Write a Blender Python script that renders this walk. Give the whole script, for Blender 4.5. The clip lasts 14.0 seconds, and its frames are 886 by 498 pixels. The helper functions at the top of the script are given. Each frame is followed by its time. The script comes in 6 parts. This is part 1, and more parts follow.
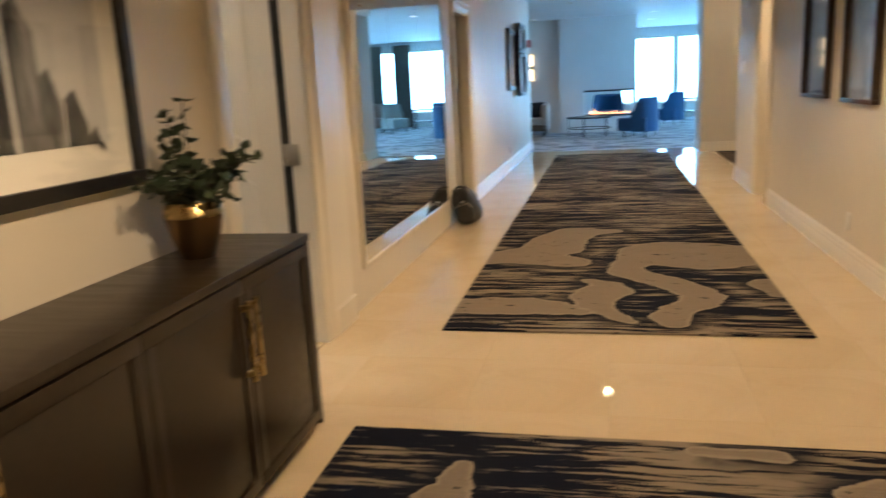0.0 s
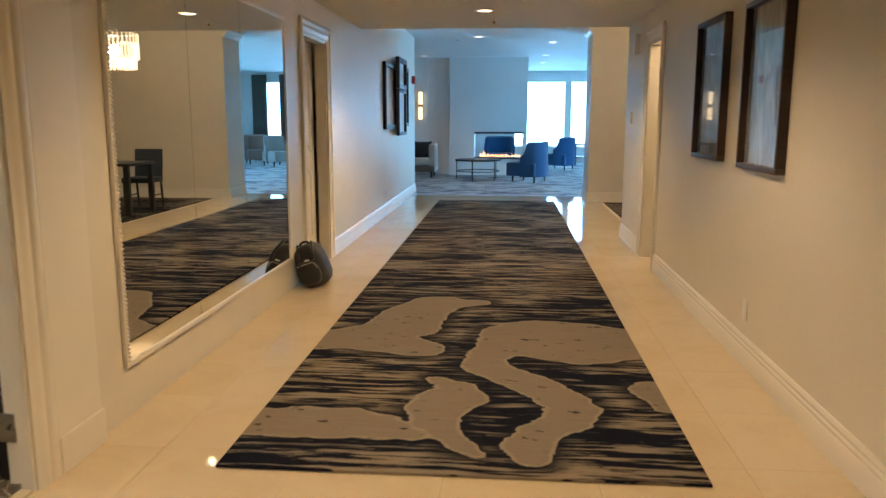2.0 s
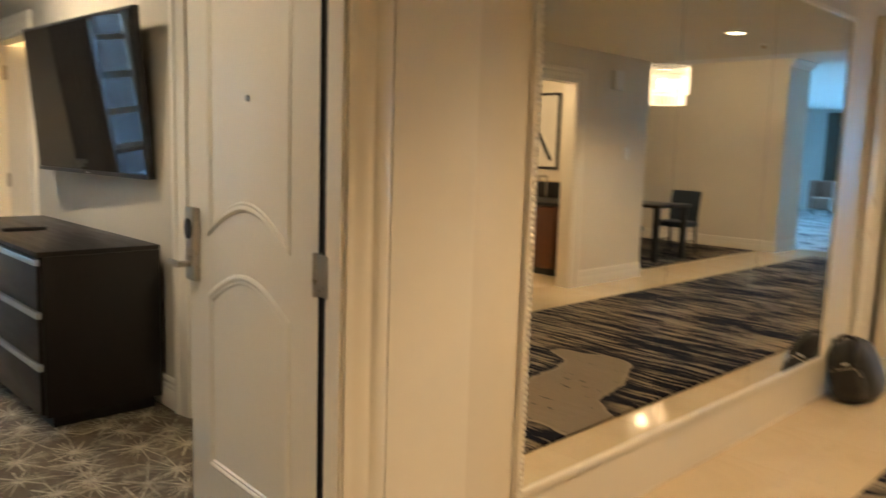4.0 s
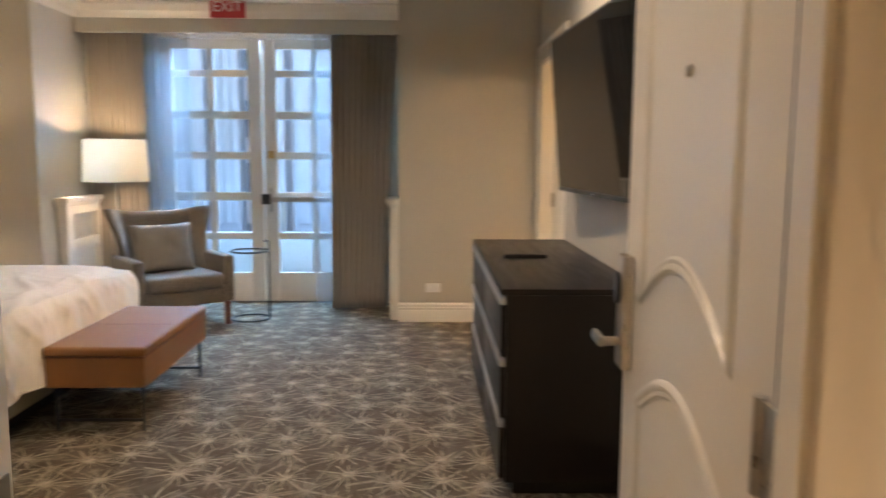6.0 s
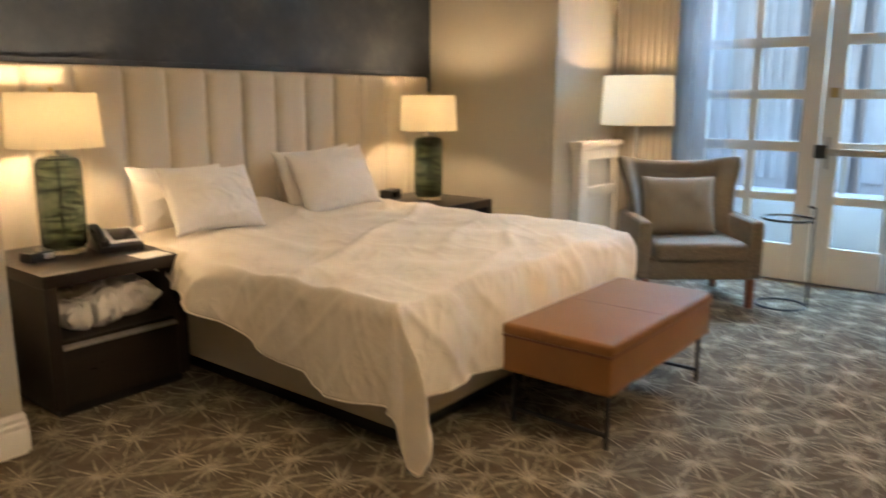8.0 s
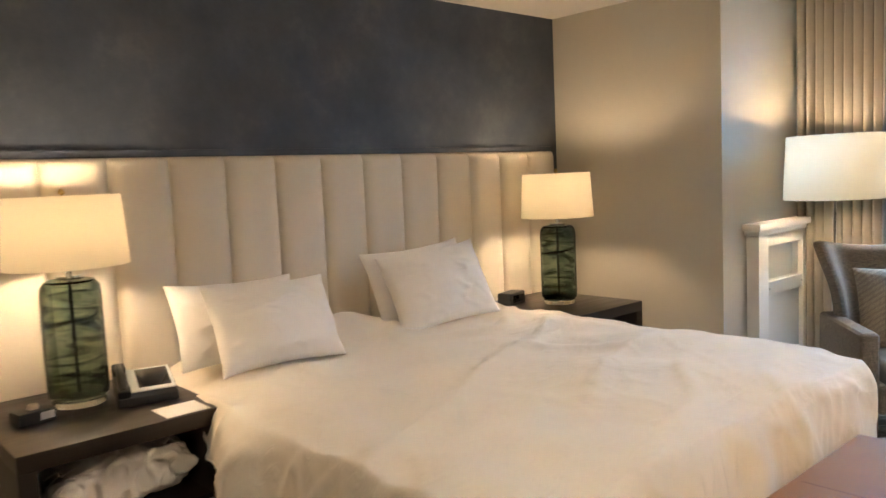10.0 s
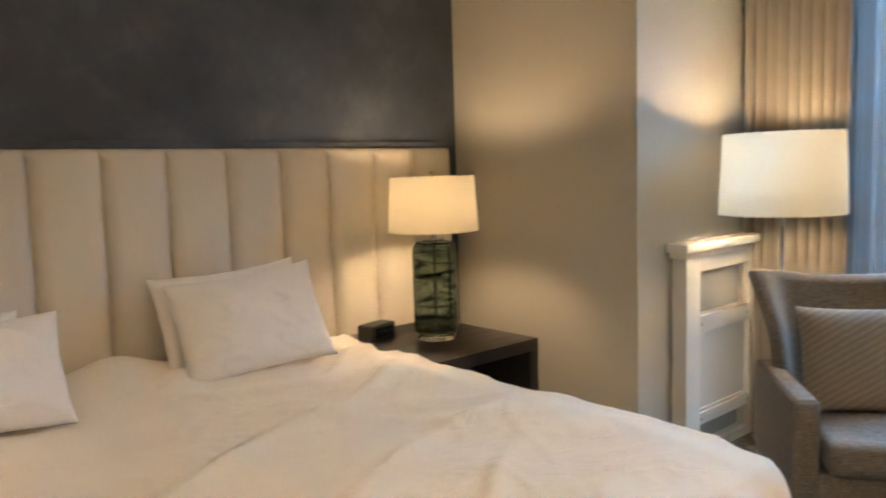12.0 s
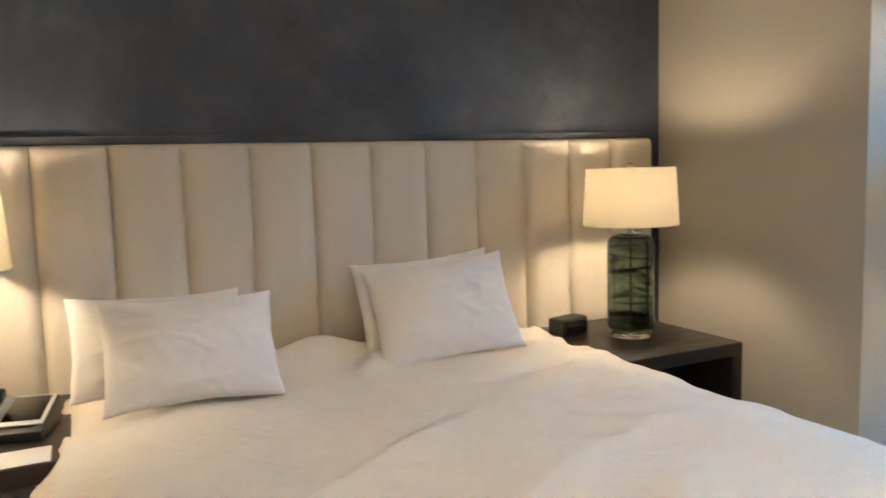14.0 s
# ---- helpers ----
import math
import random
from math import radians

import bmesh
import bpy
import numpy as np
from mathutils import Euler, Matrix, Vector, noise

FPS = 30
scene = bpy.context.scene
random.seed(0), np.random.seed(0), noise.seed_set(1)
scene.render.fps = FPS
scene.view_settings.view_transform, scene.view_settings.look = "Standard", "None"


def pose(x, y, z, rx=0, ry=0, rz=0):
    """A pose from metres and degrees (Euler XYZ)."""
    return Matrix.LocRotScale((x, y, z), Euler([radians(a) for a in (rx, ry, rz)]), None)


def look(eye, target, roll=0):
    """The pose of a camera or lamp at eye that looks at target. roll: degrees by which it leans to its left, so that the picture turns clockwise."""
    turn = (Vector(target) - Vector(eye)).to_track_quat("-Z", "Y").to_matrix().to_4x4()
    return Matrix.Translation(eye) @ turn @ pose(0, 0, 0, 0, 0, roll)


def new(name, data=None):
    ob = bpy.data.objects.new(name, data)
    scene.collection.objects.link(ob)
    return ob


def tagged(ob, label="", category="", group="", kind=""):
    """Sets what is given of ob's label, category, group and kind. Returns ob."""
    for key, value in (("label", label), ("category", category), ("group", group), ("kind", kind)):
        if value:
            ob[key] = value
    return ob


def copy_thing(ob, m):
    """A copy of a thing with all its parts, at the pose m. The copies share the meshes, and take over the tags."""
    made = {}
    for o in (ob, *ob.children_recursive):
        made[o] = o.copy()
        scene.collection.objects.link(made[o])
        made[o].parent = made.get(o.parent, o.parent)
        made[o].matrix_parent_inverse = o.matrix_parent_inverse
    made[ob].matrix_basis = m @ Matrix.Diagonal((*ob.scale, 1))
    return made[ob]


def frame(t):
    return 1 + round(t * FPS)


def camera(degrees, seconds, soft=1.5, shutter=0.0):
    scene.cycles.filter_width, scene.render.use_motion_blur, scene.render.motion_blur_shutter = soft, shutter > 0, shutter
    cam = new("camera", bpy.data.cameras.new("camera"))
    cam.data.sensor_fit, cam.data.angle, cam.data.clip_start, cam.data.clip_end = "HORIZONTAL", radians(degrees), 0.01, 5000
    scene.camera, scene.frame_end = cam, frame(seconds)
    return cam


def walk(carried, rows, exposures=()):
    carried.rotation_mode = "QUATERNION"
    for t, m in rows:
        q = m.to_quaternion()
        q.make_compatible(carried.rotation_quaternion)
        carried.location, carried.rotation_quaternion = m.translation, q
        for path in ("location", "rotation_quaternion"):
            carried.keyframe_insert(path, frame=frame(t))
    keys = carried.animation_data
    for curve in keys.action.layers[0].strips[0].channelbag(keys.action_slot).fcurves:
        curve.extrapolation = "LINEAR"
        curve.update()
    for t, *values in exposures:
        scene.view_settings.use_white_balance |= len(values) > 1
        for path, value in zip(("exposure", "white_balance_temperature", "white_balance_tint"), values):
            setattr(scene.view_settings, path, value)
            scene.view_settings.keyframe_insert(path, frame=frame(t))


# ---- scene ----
cam = camera(60.7, 14.0, 1.5, 0.5)
PATH = [
    (0, (0.537, 0.778, 1.365), (0.111, 2.686, 0.945), -2.85),
    (0.5, (0.580, 1.034, 1.389), (0.388, 2.980, 0.969), -1.65),
    (1, (0.703, 1.310, 1.393), (0.520, 3.267, 1.021), -0.50),
    (1.5, (0.744, 1.649, 1.376), (0.567, 3.610, 1.027), 0.37),
    (2, (0.774, 2.005, 1.403), (0.609, 3.969, 1.063), 0.10),
    (2.5, (0.792, 2.375, 1.397), (0.390, 4.307, 1.070), 0.99),
    (3, (0.706, 2.756, 1.385), (0.023, 4.610, 1.072), 1.35),
    (3.5, (0.630, 3.084, 1.384), (-0.429, 4.754, 1.081), 1.14),
    (4, (0.530, 3.411, 1.389), (-0.887, 4.799, 1.131), 1.77),
    (4.2, (0.453, 3.511, 1.372), (-1.052, 4.809, 1.144), 2.90),
    (6.3, (-0.458, 4.204, 1.384), (-2.433, 4.022, 1.128), 0.85),
    (6.5, (-0.581, 4.202, 1.382), (-2.534, 3.867, 1.116), 1.65),
    (7, (-0.934, 4.180, 1.368), (-2.754, 3.395, 1.096), 1.53),
    (7.5, (-1.230, 4.065, 1.365), (-2.973, 3.148, 1.017), 0.91),
    (8, (-1.460, 3.985, 1.348), (-2.990, 2.758, 0.958), 0.13),
    (8.5, (-1.655, 3.809, 1.354), (-3.039, 2.390, 1.085), -0.51),
    (8.7, (-1.713, 3.728, 1.358), (-3.068, 2.272, 1.143), -1.00),
    (10.8, (-2.814, 3.122, 1.388), (-4.148, 1.643, 1.211), -2.86),
    (11, (-2.956, 3.167, 1.392), (-4.313, 1.707, 1.230), -2.28),
    (11.5, (-3.283, 3.088, 1.371), (-4.716, 1.700, 1.240), -1.59),
    (12, (-3.434, 3.086, 1.391), (-4.744, 1.588, 1.187), -1.76),
    (12.5, (-3.497, 3.081, 1.398), (-4.619, 1.450, 1.117), -2.59),
    (13, (-3.505, 3.097, 1.397), (-4.561, 1.423, 1.110), -1.59),
    (13.5, (-3.485, 3.091, 1.384), (-4.477, 1.372, 1.129), -1.90),
    (14, (-3.484, 3.098, 1.396), (-4.347, 1.306, 1.182), -1.71),
]
walk(cam, [(t, look(eye, target, roll)) for t, eye, target, roll in PATH], [(0, 0.18, 6200, 10), (0.5, 0.15, 6350, 8), (2.5, 0.05, 6400, 8), (3.0, 0.0, 6450, 8), (3.5, 0.22, 6500, 8), (4.2, 0.26, 6400, 8), (6.3, 0.17, 6500, 18), (7.0, 0.13, 6400, 18), (7.5, 0.05, 6750, 18), (8.0, 0.03, 7400, 15), (8.7, 0.08, 7750, 18), (10.8, 0.1, 5900, 12), (11.5, -0.06, 6500, 12), (12.0, -0.06, 6900, 14), (12.5, -0.10, 6800, 14), (13.0, -0.02, 6300, 12), (13.5, 0.02, 6150, 12), (14, 0.06, 5950, 10)])

# ---------- world and lights ----------
world = bpy.data.worlds.new("sky_world")
scene.world = world
world.use_nodes = True
wn = world.node_tree
sky = wn.nodes.new("ShaderNodeTexSky")
sky.sky_type = "NISHITA"
sky.sun_disc = False
sky.sun_elevation = radians(22)
sky.sun_rotation = radians(60)
wn.links.new(sky.outputs[0], wn.nodes["Background"].inputs[0])
wn.nodes["Background"].inputs[1].default_value = 0.15

sun_data = bpy.data.lights.new("sun", "SUN")
sun_data.energy, sun_data.angle, sun_data.color = 1.0, radians(12), (1.0, 0.95, 0.88)
sun = new("sun", sun_data)
sun.matrix_basis = look((30, 60, 30), (0, 10, 0))


def lamp(name, kind, m, watts, colour, **settings):
    data = bpy.data.lights.new(name, kind)
    data.energy, data.color = watts, colour
    if "size" in settings:
        data.size = settings["size"]
    if "size_y" in settings:
        data.shape, data.size_y = "RECTANGLE", settings["size_y"]
    if "radius" in settings:
        data.shadow_soft_size = settings["radius"]
    if "spot" in settings:
        data.spot_size, data.spot_blend = radians(settings["spot"]), 0.6
    ob = new(name, data)
    ob.matrix_basis = m
    return ob


WARM = (1.0, 0.70, 0.40)
SOFT_WARM = (1.0, 0.74, 0.45)
ROOM_WARM = (1.0, 0.80, 0.56)
DAY = (0.20, 0.58, 1.0)
HALL_LIGHTS = [(0.53, -0.6), (0.53, 2.0), (0.53, 5.9), (0.53, 9.8)]
# bedroom entries are added fill: x, y, watts; no fixtures are known there
BED_FILL_LIGHTS = [(-2.1, 3.4, 60), (-4.3, 2.0, 26), (-4.2, 4.3, 125)]
LIVING_LIGHTS = [(0.6, 13.4), (2.2, 17.6), (-0.9, 19.2), (0.75, 18.2), (2.35, 20.4), (2.4, 23.0)]

# ---------- materials ----------


class Mat:
    """A node material under construction."""

    def __init__(self, name, rough=0.5, metal=0.0, colour=(0.8, 0.8, 0.8)):
        self.m = bpy.data.materials.new(name)
        self.m.use_nodes = True
        self.t = self.m.node_tree
        self.b = self.t.nodes["Principled BSDF"]
        self.b.inputs["Roughness"].default_value = rough
        self.b.inputs["Metallic"].default_value = metal
        self.b.inputs["Base Color"].default_value = (*colour, 1)
        self.co = self.t.nodes.new("ShaderNodeTexCoord").outputs["Object"]

    def node(self, kind, **ins):
        n = self.t.nodes.new(kind)
        for k, v in ins.items():
            k = k.replace("_", " ")
            if hasattr(v, "is_linked"):
                self.t.links.new(v, n.inputs[k])
            else:
                n.inputs[k].default_value = v
        return n

    def map(self, scale=(1, 1, 1), rot=(0, 0, 0), src=None):
        n = self.t.nodes.new("ShaderNodeMapping")
        n.inputs["Scale"].default_value = scale
        n.inputs["Rotation"].default_value = rot
        self.t.links.new(src or self.co, n.inputs["Vector"])
        return n.outputs[0]

    def noise(self, scale=5.0, detail=4.0, vec=None, rough=0.55, distort=0.0):
        n = self.node("ShaderNodeTexNoise", Scale=scale, Detail=detail, Roughness=rough, Distortion=distort)
        self.t.links.new(vec or self.co, n.inputs["Vector"])
        return n.outputs["Fac"]

    def ramp(self, fac, stops):
        n = self.t.nodes.new("ShaderNodeValToRGB")
        self.t.links.new(fac, n.inputs[0])
        while len(n.color_ramp.elements) < len(stops):
            n.color_ramp.elements.new(0.5)
        for e, (p, c) in zip(n.color_ramp.elements, stops):
            e.position = p
            e.color = (*c, 1) if len(c) == 3 else c
        return n.outputs[0]

    def mix(self, fac, a, b, mode="MIX"):
        n = self.t.nodes.new("ShaderNodeMix")
        n.data_type, n.blend_type = "RGBA", mode
        for i, v in ((0, fac), (6, a), (7, b)):
            if hasattr(v, "is_linked"):
                self.t.links.new(v, n.inputs[i])
            else:
                n.inputs[i].default_value = v if i == 0 else (*v, 1)
        return n.outputs[2]

    def math(self, op, a, b=0.0, c=0.0):
        n = self.t.nodes.new("ShaderNodeMath")
        n.operation = op
        for i, v in enumerate((a, b, c)):
            if hasattr(v, "is_linked"):
                self.t.links.new(v, n.inputs[i])
            else:
                n.inputs[i].default_value = v
        return n.outputs[0]

    def colour(self, out):
        self.t.links.new(out, self.b.inputs["Base Color"])
        return self

    def rough(self, out):
        self.t.links.new(out, self.b.inputs["Roughness"])
        return self

    def bump(self, h, strength=0.2, dist=0.01):
        n = self.t.nodes.new("ShaderNodeBump")
        n.inputs["Strength"].default_value, n.inputs["Distance"].default_value = strength, dist
        self.t.links.new(h, n.inputs["Height"])
        self.t.links.new(n.outputs[0], self.b.inputs["Normal"])
        return self

    def set(self, **ins):
        for k, v in ins.items():
            self.b.inputs[k.replace("_", " ")].default_value = v
        return self


def sc(c, f):
    return tuple(min(1.0, v * f) for v in c)


def paint(name, c, rough=0.5, spread=0.06, bump=0.04, scale=60):
    m = Mat(name, rough)
    m.colour(m.ramp(m.noise(1.3, 5), [(0.3, sc(c, 1 - spread)), (0.7, sc(c, 1 + spread))]))
    m.bump(m.noise(scale, 3), bump, 0.004)
    return m.m


M_HALL = paint("hall_plaster", (0.74, 0.69, 0.60), 0.42, 0.03, 0.06, 140)
M_ROOM = paint("room_wallcovering", (0.50, 0.465, 0.39), 0.6, 0.04, 0.08, 220)
M_TRIM = paint("trim_enamel", (0.80, 0.76, 0.68), 0.3, 0.02, 0.02)
M_CEIL = paint("ceiling_paint", (0.70, 0.66, 0.58), 0.8, 0.02, 0.03)
M_CEIL_W = paint("living_ceiling_paint", (0.80, 0.80, 0.80), 0.8, 0.02, 0.03)
M_LIVING = paint("living_plaster", (0.74, 0.73, 0.71), 0.5, 0.03, 0.04)
M_DOOR = paint("door_enamel", (0.80, 0.76, 0.68), 0.28, 0.02, 0.02)
M_BATH = paint("bath_plaster", (0.85, 0.75, 0.52), 0.6, 0.02, 0.03)

m = Mat("navy_wallcovering", 0.42)
n1 = m.noise(2.2, 8, rough=0.7)
m.colour(m.ramp(n1, [(0.3, (0.032, 0.041, 0.060)), (0.55, (0.060, 0.073, 0.098)), (0.75, (0.112, 0.126, 0.150))]))
m.rough(m.ramp(m.noise(9, 6), [(0.3, (0.34,) * 3), (0.7, (0.5,) * 3)]))
m.bump(m.noise(90, 4), 0.08, 0.003)
M_NAVY = m.m

m = Mat("marble", 0.07)
v = m.noise(1.1, 9, rough=0.65, distort=1.2)
m.colour(m.mix(m.node("ShaderNodeObjectInfo").outputs["Random"], m.ramp(v, [(0.3, (0.62, 0.49, 0.31)), (0.5, (0.69, 0.56, 0.37)), (0.72, (0.60, 0.47, 0.29))]),
               m.ramp(v, [(0.3, (0.66, 0.53, 0.35)), (0.5, (0.72, 0.60, 0.42)), (0.72, (0.64, 0.51, 0.33))])))
m.rough(m.ramp(m.noise(6, 4), [(0.3, (0.025,) * 3), (0.8, (0.06,) * 3)]))
M_MARBLE = m.m
M_GROUT = paint("marble_grout", (0.45, 0.36, 0.24), 0.6)


# broad taupe shapes of the runners: chains of (x, y, half-width)
SWIRL = [(1.58, 6.70, 0.29), (1.22, 6.68, 0.42), (1.02, 6.74, 0.40), (0.82, 6.60, 0.20), (0.67, 6.32, 0.10), (0.66, 6.14, 0.11), (0.80, 5.99, 0.10),
         (0.95, 5.84, 0.11), (1.07, 5.66, 0.105), (1.11, 5.52, 0.10), (1.07, 5.38, 0.10), (0.94, 5.24, 0.08), (0.89, 5.08, 0.09), (0.90, 4.98, 0.07)]
HOOK = [(0.42, 5.89, 0.03), (0.53, 5.78, 0.07), (0.52, 5.63, 0.15), (0.45, 5.48, 0.125), (0.45, 5.32, 0.08), (0.50, 5.20, 0.055), (0.60, 5.06, 0.04), (0.67, 4.98, 0.02)]
BANK = [(-0.55, 5.24, 0.12), (-0.18, 5.27, 0.15), (0.02, 5.27, 0.15), (0.20, 5.24, 0.11), (0.36, 5.17, 0.045)]
PLUME = [(-0.44, 6.58, 0.18), (-0.14, 6.66, 0.21), (0.08, 6.92, 0.25), (0.12, 7.28, 0.21), (0.26, 7.62, 0.18), (0.60, 7.66, 0.05)]
SHAPES = [SWIRL, HOOK, BANK, PLUME, [(0.0, 6.58, 0.20), (0.26, 6.44, 0.14)], [(1.57, 5.82, 0.14), (1.60, 5.60, 0.07)]]
NEAR_SHAPES = [[(0.03, 3.25, 0.02), (0.0, 3.05, 0.06), (-0.10, 2.80, 0.12)], [(0.85, 3.46, 0.012), (1.12, 3.45, 0.03)], [(1.30, 3.20, 0.03), (1.45, 3.26, 0.04)]]


def rug_mat(name, shapes, bias):
    """Navy and taupe streaks across the runner, with broad organic shapes near one end."""
    m = Mat(name, 0.95)
    jit = m.noise(3.0, 2)
    wob = m.node("ShaderNodeVectorMath")
    wob.operation = "MULTIPLY_ADD"
    m.t.links.new(jit, wob.inputs[0])
    wob.inputs[1].default_value = (0.0, 0.05, 0)
    m.t.links.new(m.co, wob.inputs[2])
    streak = m.noise(1.0, 5, m.map((1.8, 27, 1), src=wob.outputs[0]), 0.62, 0.15)
    fine = m.noise(1.0, 2, m.map((3.0, 85, 1)), 0.5)
    s = m.math("ADD", m.math("MULTIPLY_ADD", streak, 1.7, -0.50), m.math("MULTIPLY", fine, 0.30))
    zone = m.noise(0.9, 4, m.map((0.7, 1.9, 1)), 0.6, 0.8)
    s = m.math("ADD", s, m.math("MULTIPLY", m.math("SUBTRACT", zone, 0.5), 0.62))
    s = m.math("ADD", s, bias)
    base = m.ramp(s, [(0.46, (0.007, 0.009, 0.018)), (0.492, (0.010, 0.012, 0.022)), (0.497, (0.085, 0.071, 0.057)), (0.503, (0.165, 0.136, 0.104)), (0.60, (0.27, 0.225, 0.17))])
    warp = m.node("ShaderNodeTexNoise", Scale=2.4, Detail=5.0)
    m.t.links.new(m.co, warp.inputs["Vector"])
    wv = m.node("ShaderNodeVectorMath")
    wv.operation = "MULTIPLY_ADD"
    m.t.links.new(warp.outputs["Color"], wv.inputs[0])
    wv.inputs[1].default_value = (0.11, 0.09, 0)
    off = m.node("ShaderNodeVectorMath")
    off.operation = "SUBTRACT"
    m.t.links.new(m.co, off.inputs[0])
    off.inputs[1].default_value = (0.055, 0.045, 0)
    m.t.links.new(off.outputs[0], wv.inputs[2])
    sep = m.node("ShaderNodeSeparateXYZ", Vector=wv.outputs[0])
    X, Y = sep.outputs["X"], sep.outputs["Y"]
    field = None
    for chain in shapes:
        for (ax, ay, ra), (bx_, by_, rb) in zip(chain, chain[1:]):
            dx, dy = bx_ - ax, by_ - ay
            ll = dx * dx + dy * dy
            h = m.math("MULTIPLY_ADD", X, dx / ll, -(ax * dx + ay * dy) / ll)
            h = m.math("ADD", h, m.math("MULTIPLY", Y, dy / ll))
            h = m.math("MINIMUM", m.math("MAXIMUM", h, 0.0), 1.0)
            ex = m.math("SUBTRACT", m.math("SUBTRACT", X, ax), m.math("MULTIPLY", h, dx))
            ey = m.math("SUBTRACT", m.math("SUBTRACT", Y, ay), m.math("MULTIPLY", h, dy))
            d = m.math("SQRT", m.math("ADD", m.math("MULTIPLY", ex, ex), m.math("MULTIPLY", ey, ey)))
            d = m.math("SUBTRACT", d, m.math("MULTIPLY_ADD", h, rb - ra, ra))
            field = d if field is None else m.math("SMOOTH_MIN", field, d, 0.05)
    c = base
    grain = m.noise(240, 2)
    height = grain
    if field is not None:
        ragged = m.noise(1.0, 4, m.map((6, 16, 1)), 0.65, 0.5)
        field = m.math("ADD", field, m.math("MULTIPLY", m.math("SUBTRACT", ragged, 0.5), 0.07))
        field = m.math("ADD", field, 0.478)
        blob = m.ramp(field, [(0.497, (1, 1, 1)), (0.504, (0, 0, 0))])
        moat = m.ramp(field, [(0.50, (1, 1, 1)), (0.62, (0, 0, 0))])
        moat = m.math("MULTIPLY", moat, m.ramp(m.noise(2.2, 4), [(0.36, (0, 0, 0)), (0.46, (1, 1, 1))]))
        c = m.mix(moat, c, (0.010, 0.012, 0.020))
        taupe = m.ramp(m.math("ADD", m.math("MULTIPLY", grain, 0.6), m.math("MULTIPLY", fine, 0.4)), [(0.3, (0.20, 0.165, 0.125)), (0.7, (0.29, 0.24, 0.185))])
        flecks = m.ramp(m.noise(1.0, 4, m.map((7, 15, 1)), 0.6), [(0.645, (0, 0, 0)), (0.66, (1, 1, 1))])
        taupe = m.mix(m.math("MULTIPLY", flecks, 0.85), taupe, (0.018, 0.020, 0.030))
        c = m.mix(blob, c, taupe)
        rim = m.math("MULTIPLY", m.ramp(field, [(0.475, (0, 0, 0)), (0.490, (1, 1, 1))]), blob)
        c = m.mix(m.math("MULTIPLY", rim, 0.45), c, (0.40, 0.34, 0.26))
        height = m.math("ADD", grain, m.math("MULTIPLY", blob, 0.8))
    m.colour(c)
    m.bump(height, 0.5, 0.006)
    m.set(Specular_IOR_Level=0.08)
    return m.m


M_RUG = rug_mat("runner_wool", SHAPES, -0.035)
M_RUG2 = rug_mat("near_runner_wool", NEAR_SHAPES, 0.0)
M_RUG3 = rug_mat("dining_rug_wool", [], -0.02)

# starburst carpet: rays from the centre of every cell, in two sizes
m = Mat("starburst_carpet", 0.97)


def bursts(m, scale, rays, half, jitter, reach, offset=0.0):
    """Thin rays of uneven angle and length from the middle of every cell."""
    mp = m.node("ShaderNodeVectorMath")
    mp.operation = "ADD"
    m.t.links.new(m.co, mp.inputs[0])
    mp.inputs[1].default_value = (offset, offset * 0.7, 0)
    vo = m.node("ShaderNodeTexVoronoi", Scale=scale, Randomness=jitter)
    vo.voronoi_dimensions = "2D"
    m.t.links.new(mp.outputs[0], vo.inputs["Vector"])
    dv = m.node("ShaderNodeVectorMath")
    dv.operation = "SUBTRACT"
    m.t.links.new(mp.outputs[0], dv.inputs[0])
    m.t.links.new(vo.outputs["Position"], dv.inputs[1])
    sp = m.node("ShaderNodeSeparateXYZ", Vector=dv.outputs[0])
    x, y = sp.outputs["X"], sp.outputs["Y"]
    r = m.math("SQRT", m.math("ADD", m.math("MULTIPLY", x, x), m.math("MULTIPLY", y, y)))
    ph = m.math("MULTIPLY", m.node("ShaderNodeSeparateColor", Color=vo.outputs["Color"]).outputs[0], 6.2832)
    th = m.math("ARCTAN2", y, x)
    uneven = m.math("SINE", m.math("MULTIPLY_ADD", th, 2.0, ph))
    arg = m.math("ADD", m.math("MULTIPLY_ADD", th, rays / 2, ph), m.math("MULTIPLY", uneven, 1.3))
    off = m.math("MULTIPLY", r, m.math("ABSOLUTE", m.math("SINE", arg)))
    off = m.math("DIVIDE", off, rays / 2)
    line = m.ramp(m.math("DIVIDE", off, half * 4), [(0.16, (1, 1, 1)), (0.30, (0, 0, 0))])
    length = m.math("ADD", 0.62, m.math("MULTIPLY", m.math("SINE", m.math("MULTIPLY_ADD", th, 3.0, m.math("MULTIPLY", ph, 2.0))), 0.38))
    fade = m.ramp(m.math("DIVIDE", r, m.math("MULTIPLY", length, reach)), [(0.25, (1, 1, 1)), (0.8, (0.65,) * 3), (1.0, (0.1,) * 3)])
    hub = m.ramp(m.math("DIVIDE", r, 0.05), [(0.15, (1, 1, 1)), (0.75, (0, 0, 0))])
    return m.math("MAXIMUM", m.math("MULTIPLY", line, fade), m.math("MULTIPLY", hub, 0.9))


